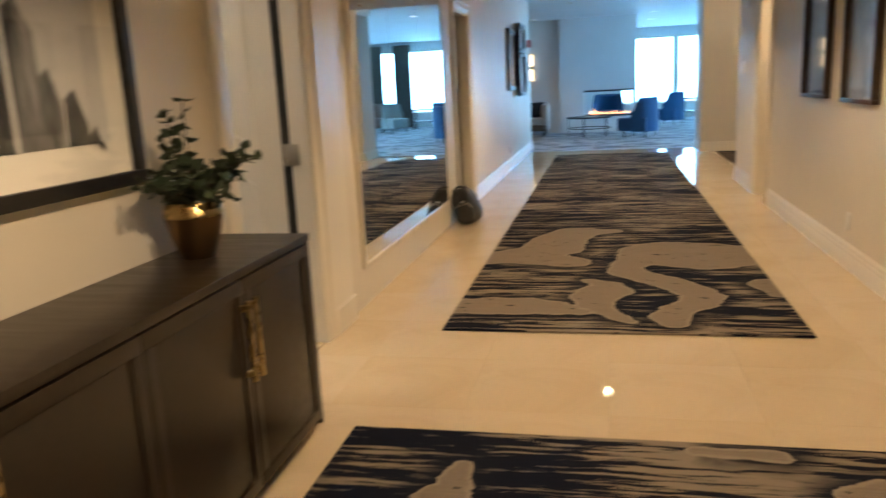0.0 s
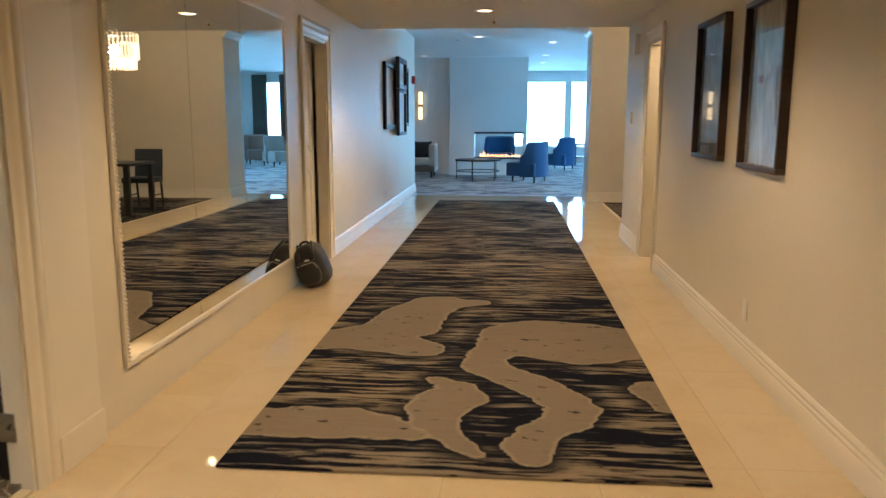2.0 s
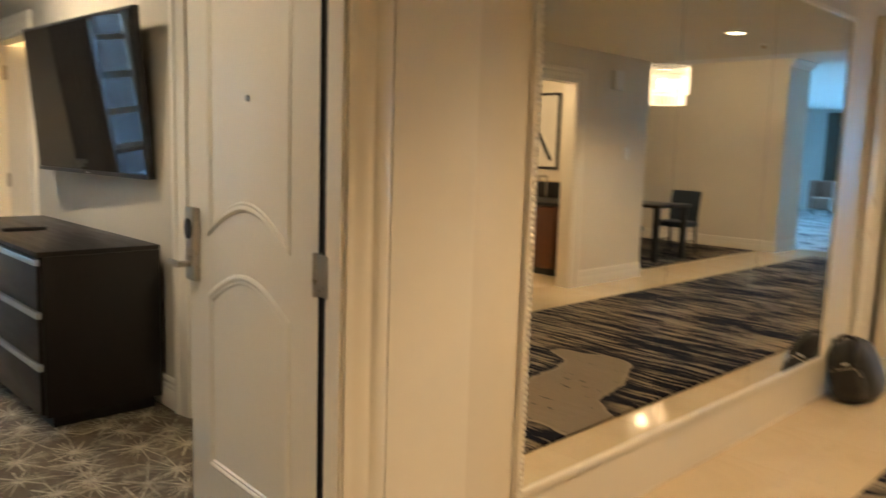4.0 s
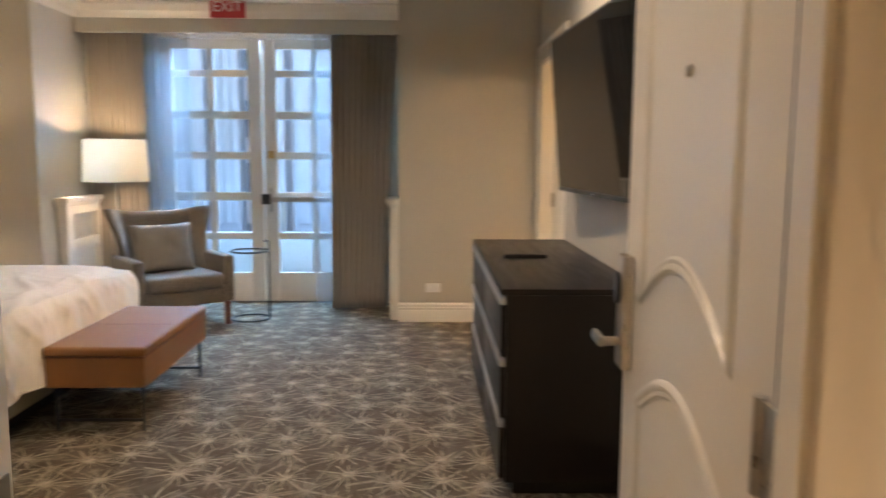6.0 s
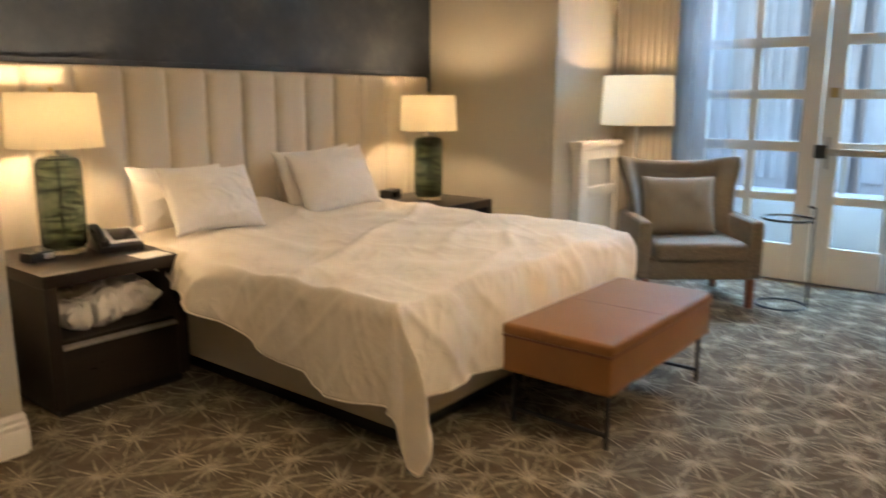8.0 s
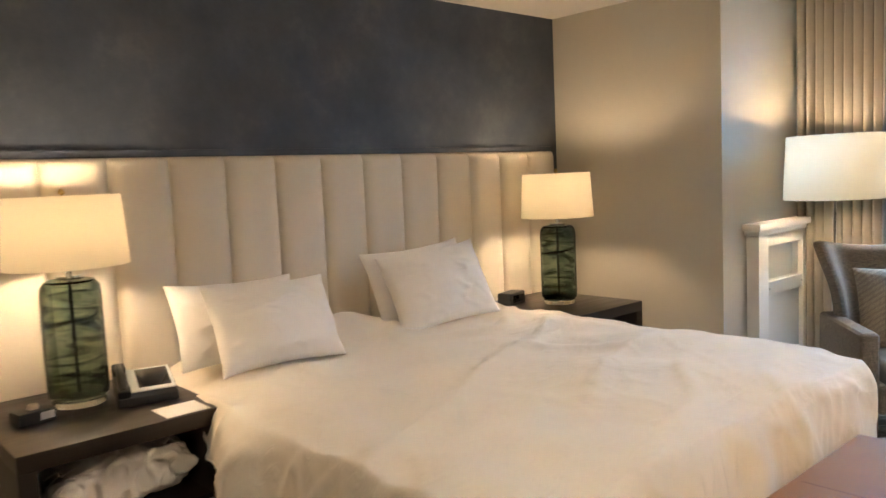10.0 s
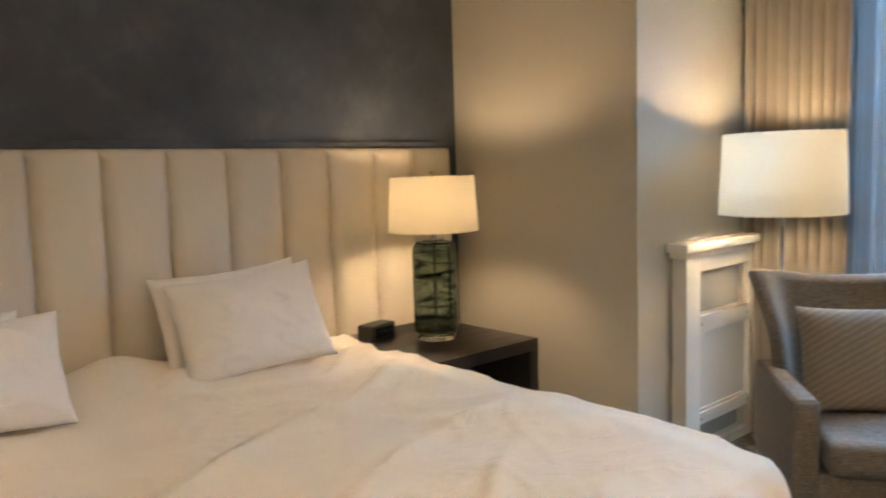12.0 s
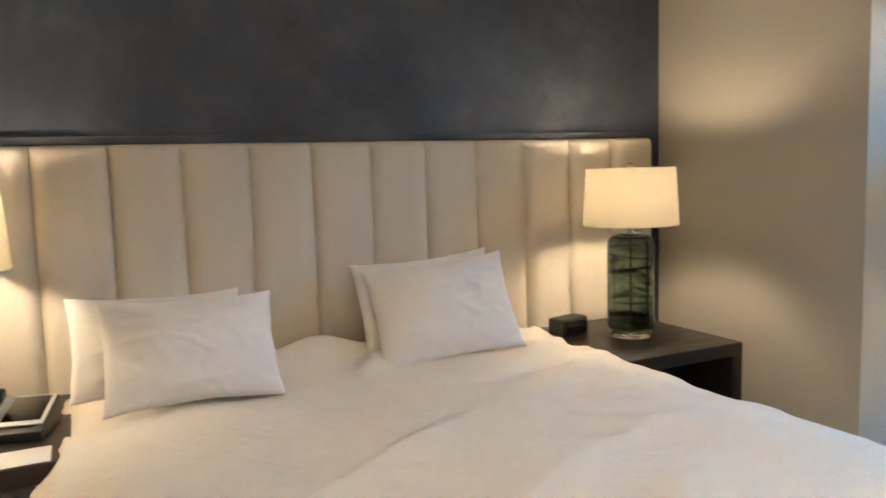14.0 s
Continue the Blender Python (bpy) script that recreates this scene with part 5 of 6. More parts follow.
BX0, BX1, BY0, BY1 = -5.28, -3.42, 0.13, 2.20
bed = thing("bed", "king bed on a beige upholstered base with dark plinth", "bed", pose(-4.35, 1.2, 0))
iv = Matrix.Translation((4.35, -1.2, 0))
part("plinth", moved(boxes((BX0 + 0.12, BX1 - 0.12, BY0, BY1 - 0.12, 0, 0.12)), iv), M_BLACKWOOD, bed)
part("base", moved(boxes((BX0 + 0.01, BX1 - 0.01, BY0, BY1 - 0.01, 0.12, 0.36), bevel=0.012), iv), M_BEDBASE, bed)
part("mattress", moved(boxes((BX0 + 0.01, BX1 - 0.01, BY0, BY1 - 0.01, 0.36, 0.59), bevel=0.05, segs=4), iv), M_SHEET, bed)


def duvet():
    """A rumpled duvet that hangs over both sides and the foot, with a corner that trails to the floor."""
    bm = bmesh.new()
    nx, ny = 210, 210
    over_f, over_y = 0.36, 0.40
    rows = []
    for j in range(ny + 1):
        row = []
        for i in range(nx + 1):
            v = (j / ny)
            cy = 0.17 + v * (BY1 - 0.17 + over_y)
            u = i / nx
            near = 0.13 + 0.29 * smooth01(0.4, 2.1, cy) + 0.03 * noise.noise(Vector((cy * 2.2, 3.3, 0)))
            far = over_f
            cx = (BX0 - far) + u * ((BX1 + near) - (BX0 - far))
            dx = cx - BX1 if cx > BX1 else (BX0 - cx if cx < BX0 else 0.0)
            sx = 1 if cx > BX1 else -1
            dy = max(0.0, cy - BY1)
            ex, ey = min(max(cx, BX0), BX1), min(cy, BY1)
            hang = math.hypot(dx, dy)
            p = Vector((cx * 1.5, cy * 1.5, 0))
            puff = 0.024 * noise.noise(p) + 0.017 * noise.noise(p * 2.3 + Vector((0, 0, 3)))
            q = Vector((cx, cy, 0)) + 0.12 * noise.noise_vector(p * 1.3)
            wr = 0.012 * crease(Vector((q.x * 2.0 + q.y * 0.8, q.y * 1.2, 4.0)), 0.22)
            wr += 0.016 * crease(Vector((q.x * 1.3, q.y * 2.6 - q.x * 1.1, 9.0)), 0.17)
            wr += 0.003 * crease(Vector((q.x * 5.2 - q.y * 2.0, q.y * 4.4, 13.0)), 0.14)
            wr += 0.0015 * noise.noise(q * 9)
            ridge = 0.020 * math.exp(-((cy - 0.62 - 0.15 * math.sin(cx * 3)) / 0.10) ** 2)
            mound = 0.085 * math.exp(-((cx + 4.28) / 0.22) ** 2 - ((cy - 0.34) / 0.13) ** 2) + 0.03 * math.exp(-((cy - 0.28) / 0.10) ** 2)
            z_top = 0.636 + 0.022 * smooth01(-4.2, -5.1, cx) + puff + wr + ridge + mound - 0.03 * (1 - smooth01(0.17, 0.24, cy))
            if hang < 1e-6:
                edge = min(cx - BX0, BX1 - cx, BY1 - cy)
                z = z_top - 0.022 * (1 - smooth01(0.0, 0.14, edge))
                row.append(bm.verts.new((cx, cy, z)))
                continue
            nxv, nyv = (sx * dx / hang, dy / hang)
            along = ey if dx > dy else ex
            fold = noise.noise(Vector((ex * 4.5, ey * 4.5, 1.0))) * 0.7 + 0.3 * math.sin(along * 17 + 3 * noise.noise(Vector((along * 3, 0, 2))))
            slack = crease(Vector((along * 5 + hang * 3.5, hang * 1.6, 6.0)), 0.13) + 0.6 * crease(Vector((along * 11 - hang * 4, hang * 3, 2.0)), 0.16)
            rise = smooth01(0.0, 0.25, hang)
            out = 0.035 * math.sin(min(1.0, hang / 0.10) * math.pi / 2) + rise * (0.054 * fold + 0.03) + 0.011 * smooth01(0, 0.1, hang) * slack + 0.05 * hang
            out += (0.075 * math.exp(-((cy - 1.08) / 0.14) ** 2) * smooth01(0.0, 0.08, hang)) if sx > 0 else 0.0
            corner = smooth01(0.0, 0.16, min(dx, dy)) if sx > 0 else 0.0
            ang = math.atan2(dy, dx)
            out += corner * (0.075 + 0.035 * math.sin(ang * 7.0 + 0.6) + 0.05 * hang)
            hang *= 1 + 0.26 * (smooth01(0.10, 0.24, min(dx, dy)) if sx > 0 else 0.0)
            z = z_top - 0.022 - max(0.0, hang - 0.03) * (1.0 - 0.02 * corner)
            x, y = ex + nxv * out * (1 - 0.5 * corner), ey + nyv * out * (1 + 0.15 * corner)
            row.append(bm.verts.new((x, y, max(0.012 + 0.01 * u, z))))
        rows.append(row)
    for a, b in zip(rows, rows[1:]):
        for i in range(nx):
            bm.faces.new((a[i], a[i + 1], b[i + 1], b[i]))
    edge = [r[-1].co.copy() for r in rows] + [c.co.copy() for c in rows[-1][::-1]] + [r[0].co.copy() for r in rows[::-1]]
    return bm, edge


dv = thing("duvet", "rumpled ivory duvet trailing to the floor at one corner", "bedding", pose(0, 0, 0))
top, edge = duvet()
cover = part("cover", top, M_SHEET, dv, "", 80)
th = cover.modifiers.new("thickness", "SOLIDIFY")
th.thickness, th.offset = 0.012, -1.0
edge = edge[::2]
part("hem", rods(0.004, *[(a, b) for a, b in zip(edge, edge[1:]) if (a - b).length > 1e-4], segs=6), M_SHEET, dv, "stitched rolled hem", 80)
solid("bed_sheet", boxes((BX0 + 0.03, BX1 + 0.015, 0.13, 0.45, 0.50, 0.605), bevel=0.03, segs=3), M_SHEET, "white fitted sheet showing at the bed head", "bedding")


def bed_pillow_mesh(w, h, t, seed, n=44):
    """A soft pillow in a plain case: drawn-out corners, hollow edges, slack folds near the seams."""
    bm = bmesh.new()
    for s in (1, -1):
        rows = []
        for i in range(n + 1):
            row = []
            for j in range(n + 1):
                u, v = 2 * i / n - 1, 2 * j / n - 1
                full = max(0.0, math.cos(u * math.pi / 2) * math.cos(v * math.pi / 2)) ** 0.52
                px = u * (1 - 0.055 * (1 - v * v)) + 0.012 * noise.noise(Vector((v * 2.5, seed, u)))
                py = v * (1 - 0.10 * (1 - u * u)) + 0.016 * noise.noise(Vector((u * 2.5, seed + 5, v)))
                q = Vector((u * 1.7 + seed, v * 1.7, s * 2.0))
                fold = crease(Vector((u * 1.8 - v * 1.1 + seed * 2, v * 2.6 + u * 0.5, s * 1.3)), 0.10)
                dent = 0.030 * noise.noise(q) - 0.009 * fold + 0.003 * noise.noise(q * 4)
                row.append(bm.verts.new((px * w / 2, py * h / 2, s * (t / 2 * full + 0.003) + dent * min(1.0, full * 1.5) * (1 if s > 0 else 0.6))))
            rows.append(row)
        for i in range(n):
            for j in range(n):
                bm.faces.new((rows[i][j], rows[i + 1][j], rows[i + 1][j + 1], rows[i][j + 1]))
    bmesh.ops.remove_doubles(bm, verts=bm.verts, dist=0.0008)
    bnd = [e for e in bm.edges if e.is_boundary]
    bmesh.ops.bridge_loops(bm, edges=bnd)
    return bm


def pillow(x, y, z, w, h, t, lean, turn, roll, seed, label):
    m = Matrix.Translation((x, y, z)) @ pose(0, 0, 0, 0, 0, turn) @ pose(0, 0, 0, 90 + lean) @ pose(0, 0, 0, 0, 0, roll)
    return solid("pillow", bed_pillow_mesh(w, h, t, seed), M_PILLOW, label, "pillow", "bed pillows", 80, m)


pillow(-3.79, 0.56, 0.830, 0.56, 0.37, 0.20, 27, 3, 2, 1, "plump white pillow leaning on another pillow")
pillow(-3.70, 0.43, 0.838, 0.56, 0.35, 0.13, 24, 2, 2, 2, "white pillow tucked behind another pillow")
pillow(-4.75, 0.47, 0.846, 0.58, 0.41, 0.20, 27, -9, -5, 3, "plump white pillow leaning on another pillow")
pillow(-4.73, 0.36, 0.856, 0.58, 0.40, 0.13, 24, -9, -4, 7, "white pillow tucked behind another pillow")


def nightstand(m, label):
    """Open niche above one drawer; x across, front at +y."""
    s = thing("nightstand", label, "nightstand", m, "pair of nightstands")
    w, d, h = 0.645, 0.71, 0.633
    part("top", boxes((-w / 2, w / 2, -d, 0, h - 0.055, h), bevel=0.003), M_ESPRESSO, s)
    for sx in (-1, 1):
        a, b = sorted((sx * w / 2, sx * (w / 2 - 0.055)))
        part("side_panel", boxes((a, b, -d, -0.001, 0.05, h - 0.055), bevel=0.002), M_ESPRESSO, s)
    part("back_panel", boxes((-w / 2 + 0.055, w / 2 - 0.055, -d, -d + 0.02, 0.05, h - 0.055)), M_ESPRESSO, s)
    part("shelf", boxes((-w / 2 + 0.055, w / 2 - 0.055, -d + 0.02, -0.03, 0.315, 0.335)), M_ESPRESSO, s)
    dr = part("drawer", boxes((-w / 2 + 0.057, w / 2 - 0.057, -0.05, -0.004, 0.055, 0.300), bevel=0.002), M_ESPRESSO, s)
    part("pull", boxes((-w / 2 + 0.057, w / 2 - 0.057, -0.030, 0.004, 0.302, 0.318), bevel=0.002), M_STRIP, dr, "brushed metal strip pull")
    part("plinth", boxes((-w / 2 + 0.03, w / 2 - 0.03, -d + 0.03, -0.03, 0, 0.05)), M_BLACKWOOD, s)
    return s


nightstand(pose(-3.095, 0.848, 0), "espresso nightstand with folded robe in its niche")
nightstand(pose(-5.63, 0.838, 0), "espresso nightstand with an open niche below lamp")


def table_lamp(m):
    l = thing("table_lamp", "green smoked-glass table lamp with lit cream drum shade", "lamp", m, "pair of bedside lamps")
    part("foot", lathe([(0.0, 0.0), (0.088, 0.0), (0.09, 0.004), (0.09, 0.020), (0.086, 0.024), (0.0, 0.024)], 40), M_ACRYLIC, l, "clear acrylic foot disc")
    outer = [(0.0, 0.025), (0.086, 0.025), (0.099, 0.035), (0.102, 0.06), (0.101, 0.38), (0.097, 0.408), (0.080, 0.428), (0.048, 0.435), (0.02, 0.437)]
    inner = [(0.02, 0.427), (0.048, 0.425), (0.076, 0.418), (0.089, 0.402), (0.092, 0.38), (0.093, 0.06), (0.084, 0.037), (0.0, 0.035)]
    g = part("glass_body", lathe(outer + inner, 48), M_GREEN, l, "smoky green blown glass body")
    part("inner_rod", rods(0.006, ((0, 0, 0.036), (0, 0, 0.423))), M_BLACKMETAL, l)
    part("cap", lathe([(0.0, 0.437), (0.045, 0.437), (0.045, 0.443), (0.012, 0.447), (0.010, 0.49), (0.0, 0.49)], 24), M_CHROME, l)
    sh = part("shade", lathe([(0.205, 0.475), (0.190, 0.713), (0.188, 0.713), (0.203, 0.475), (0.205, 0.475)], 56), M_SHADE, l, "lit cream linen drum shade")
    part("spider", rods(0.002, ((-0.188, 0, 0.708), (0.188, 0, 0.708)), ((0, -0.188, 0.708), (0, 0.188, 0.708)), ((0, 0, 0.49), (0, 0, 0.722)), segs=6), M_BRASS, sh)
    part("finial", lathe([(0.0, 0.718), (0.010, 0.718), (0.012, 0.726), (0.006, 0.736), (0.0, 0.738)], 14), M_BRASS, l)
    return l


LAMPS = [(-3.085, 0.39), (-5.655, 0.485)]
tl = table_lamp(pose(*LAMPS[0], 0.633) @ Matrix.Diagonal((1, 1, 1.035, 1)))
copy_thing(tl, pose(*LAMPS[1], 0.633))
for x, y in LAMPS:
    lamp("table_lamp_bulb", "POINT", pose(x, y, 0.633 + 0.64), 20, SOFT_WARM, radius=0.045)

FX, FY = -6.72, 1.58
flp = thing("floor_lamp", "slim floor lamp with a lit cream drum shade", "lamp", pose(FX, FY, 0))
part("base", lathe([(0.0, 0.0), (0.14, 0.0), (0.14, 0.015), (0.02, 0.022), (0.0, 0.022)], 36), M_CHROME, flp)
part("pole", rods(0.012, ((0, 0, 0.02), (0, 0, 1.42))), M_CHROME, flp)
part("shade", lathe([(0.262, 1.163), (0.246, 1.512), (0.244, 1.512), (0.260, 1.163), (0.262, 1.163)], 56), M_SHADE, flp, "lit cream linen drum shade")
part("spider", rods(0.002, ((-0.243, 0, 1.50), (0.243, 0, 1.50)), ((0, -0.243, 1.50), (0, 0.243, 1.50)), ((0, 0, 1.40), (0, 0, 1.51)), segs=6), M_CHROME, flp)
lamp("floor_lamp_bulb", "POINT", pose(FX, FY, 1.385), 28, SOFT_WARM, radius=0.05)

# things on the nightstands
ph = thing("telephone", "black desk telephone with a white-edged dark display", "telephone", Matrix.Translation((-3.27, 0.52, 0.633)) @ pose(0, 0, 0, 0, 0, -14))
wedge = boxes((-0.10, 0.10, -0.11, 0.10, 0, 0.03), bevel=0.006)
for vtx in wedge.verts:
    if vtx.co.z > 0.015:
        vtx.co.z += 0.052 * (0.10 - vtx.co.y) / 0.21
part("body", wedge, M_BLACK, ph)
tilt = Matrix.Translation((0, -0.005, 0.058)) @ pose(0, 0, 0, -13.9)
part("face", moved(boxes((-0.095, 0.055, -0.10, 0.075, 0, 0.006), bevel=0.002), tilt), M_WHITEPL, ph)
part("card", moved(boxes((-0.085, 0.025, -0.085, 0.055, 0.006, 0.009), bevel=0.001), tilt), M_SCREEN, ph, "dark printed display card")
hs = [(0.078, -0.10 + 0.20 * f, 0.022 + 0.016 * math.sin(math.pi * f)) for f in (i / 10 for i in range(11))]
part("handset", moved(join(rods(0.015, *list(zip(hs, hs[1:])), segs=12), boxes((0.055, 0.101, -0.115, -0.065, 0.0, 0.032), (0.055, 0.101, 0.065, 0.115, 0.0, 0.032), bevel=0.010, segs=3)), tilt), M_BLACK, ph)
solid("note_card", boxes((-3.37, -3.22, 0.70, 0.835, 0.6335, 0.635)), M_PAPER, "blank white note card on the nightstand", "card", m=None)
clk = thing("alarm_clock", "small black alarm clock on the nightstand", "clock", Matrix.Translation((-5.45, 0.30, 0.633)) @ pose(0, 0, 0, 0, 0, 14))
part("body", boxes((-0.085, 0.085, -0.045, 0.045, 0, 0.075), bevel=0.012, segs=3), M_BLACK, clk)
part("display", boxes((-0.06, 0.06, 0.045, 0.047, 0.02, 0.06)), M_SCREEN, clk)
cl2 = thing("charging_dock", "small black charging dock with metal knob", "charger", Matrix.Translation((-2.905, 0.51, 0.633)) @ pose(0, 0, 0, 0, 0, 10))
part("body", boxes((-0.06, 0.06, -0.04, 0.04, 0, 0.045), bevel=0.008), M_BLACK, cl2)
part("knob", cyl(0.018, 0.016, 0.045, 0.06, 16), M_NICKEL, cl2)
part("front_strip", boxes((-0.05, -0.005, 0.04, 0.043, 0.012, 0.036)), M_STRIP, cl2)
cable = [(-5.58 - 0.10 * f, 0.50 + 0.05 * math.sin(6 * f), 0.637) for f in (i / 10 for i in range(11))]
solid("power_cord", rods(0.0025, *list(zip(cable, cable[1:])), segs=6), M_WHITEPL, "thin white cord lying on the nightstand", "cable")


def robe():
    bm = pillow_mesh(0.47, 0.36, 0.20, 70, 0.05, 11, 0.02)
    for vtx in bm.verts:
        n = noise.noise(vtx.co * 7)
        n2 = math.exp(-(noise.noise(vtx.co * 9 + Vector((3, 1, 2))) / 0.12) ** 2)
        n3 = math.exp(-(noise.noise(vtx.co * 15 + Vector((1, 5, 2))) / 0.15) ** 2)
        vtx.co += vtx.co.normalized() * (0.03 * n - 0.035 * n2 - 0.014 * n3)
    return bm


solid("folded_robe", robe(), M_PILLOW, "crumpled white robe stuffed into the nightstand niche", "robe", smooth=80, m=Matrix.Translation((-3.11, 0.60, 0.425)) @ pose(0, 0, 0, 0, 6, 0))

# bench at the foot of the bed
bn = thing("bench", "tan leather storage bench on thin black metal legs", "bench", pose(-4.475, 2.55, 0))
hx, hy = 0.525, 0.245
part("seat", boxes((-hx - 0.004, hx + 0.004, -hy - 0.004, hy + 0.004, 0.396, 0.446), bevel=0.022, segs=5), M_LEATHER, bn, "tan leather seat pad")
part("box", boxes((-hx + 0.002, hx - 0.002, -hy + 0.002, hy - 0.002, 0.240, 0.392), bevel=0.010, segs=3), M_LEATHER, bn, "tan leather storage box")
part("seam", boxes((-0.002, 0.002, -hy + 0.03, hy - 0.03, 0.4445, 0.4468)), M_LEG, bn)
part("piping", boxes((-hx - 0.001, hx + 0.001, -hy - 0.001, hy + 0.001, 0.389, 0.399), bevel=0.003), M_LEG, bn, "dark seam below the seat pad")
part("piping", boxes((-hx - 0.001, hx + 0.001, -hy - 0.001, hy + 0.001, 0.242, 0.249), bevel=0.003), M_LEATHER, bn)
for sx in (-hx + 0.05, hx - 0.05):
    for sy in (-hy + 0.03, hy - 0.03):
        part("leg", boxes((sx - 0.008, sx + 0.008, sy - 0.008, sy + 0.008, 0, 0.245)), M_BLACKMETAL, bn)
    part("stretcher", boxes((sx - 0.007, sx + 0.007, -hy + 0.038, hy - 0.038, 0.055, 0.069)), M_BLACKMETAL, bn)

# wing chair; faces +y in its own frame
wc = thing("wing_chair", "grey-taupe upholstered wing chair on reddish wooden legs", "chair", Matrix.Translation((-6.465, 2.10, 0)) @ pose(0, 0, 0, 0, 0, -51.5))
part("seat_base", boxes((-0.33, 0.33, -0.30, 0.33, 0.20, 0.34), bevel=0.025, segs=3), M_CHAIR, wc)
part("seat_cushion", boxes((-0.30, 0.30, -0.24, 0.36, 0.32, 0.445), bevel=0.045, segs=4), M_CHAIR, wc)


def wing_back():
    bm = bmesh.new()
    n, k = 26, 14
    fr, bk = [], []
    for j in range(k + 1):
        z = 0.30 + j / k * 0.63
        f = j / k
        a, b = [], []
        for i in range(n + 1):
            u = 2 * i / n - 1
            half = 0.325 + 0.040 * f + 0.055 * smooth01(0.55, 1.0, f) * abs(u)
            wing = smooth01(0.72, 1.0, abs(u)) * (0.20 - 0.05 * f) * (1.0 if f < 0.93 else 0.85)
            zz = z + (0.055 * abs(u) ** 3 - 0.012 * smooth01(0.9, 1.0, abs(u)) - 0.008) * f
            y = -0.25 - 0.13 * f + wing
            a.append(bm.verts.new((u * half, y + 0.045, zz)))
            b.append(bm.verts.new((u * (half + 0.035), y - 0.055 + 0.02 * abs(u), zz - (0.0 if j < k else 0.012))))
        fr.append(a)
        bk.append(b)
    for g in (fr, bk):
        for p, q in zip(g, g[1:]):
            for i in range(n):
                bm.faces.new((p[i], p[i + 1], q[i + 1], q[i]))
    for i in range(n):
        bm.faces.new((fr[-1][i], fr[-1][i + 1], bk[-1][i + 1], bk[-1][i]))
        bm.faces.new((fr[0][i], fr[0][i + 1], bk[0][i + 1], bk[0][i]))
    for j in range(k):
        for i in (0, n):
            bm.faces.new((fr[j][i], fr[j + 1][i], bk[j + 1][i], bk[j][i]))
    return bm


wb = part("backrest", wing_back(), M_CHAIR, wc, "tall curved winged back", 60)
bev = wb.modifiers.new("soft", "SUBSURF")
bev.levels = bev.render_levels = 1
for sx in (-1, 1):
    a, b = sorted((sx * 0.315, sx * 0.405))
    arm = part("armrest", boxes((a, b, -0.28, 0.31, 0.20, 0.58), bevel=0.03, segs=3), M_CHAIR, wc)
    part("leg", moved(boxes((-0.022, 0.022, -0.022, 0.022, 0, 0.20), bevel=0.003), Matrix.Translation((sx * 0.345, 0.28, 0))), M_LEG, wc)
    part("leg", moved(boxes((-0.02, 0.02, -0.02, 0.02, 0, 0.20), bevel=0.003), Matrix.Translation((sx * 0.31, -0.30, 0))), M_LEG, wc)
solid("throw_pillow", pillow_mesh(0.50, 0.41, 0.15, 24, 0.18, 5, 0.006), M_CUSHION, "woven taupe and cream cushion on the wing chair", "cushion", smooth=80,
      m=Matrix.Translation((-6.465, 2.10, 0)) @ pose(0, 0, 0, 0, 0, -51.5) @ Matrix.Translation((0.05, -0.05, 0.632)) @ pose(0, 0, 0, 104))

# ring side table
st = thing("side_table", "round black wire side table with ring base", "table", pose(-6.66, 2.69, 0))
part("base_ring", ring(0.155, 0.009, 0.010), M_BLACKMETAL, st)
part("top_ring", ring(0.155, 0.009, 0.588), M_BLACKMETAL, st)
part("tray", cyl(0.150, 0.150, 0.582, 0.588, 40), M_GLASS, st)
part("stem", rods(0.008, ((-0.02, 0.155, 0.01), (-0.02, 0.155, 0.67)), ((-0.02, 0.155, 0.67), (-0.02, 0.115, 0.672))), M_BLACKMETAL, st)

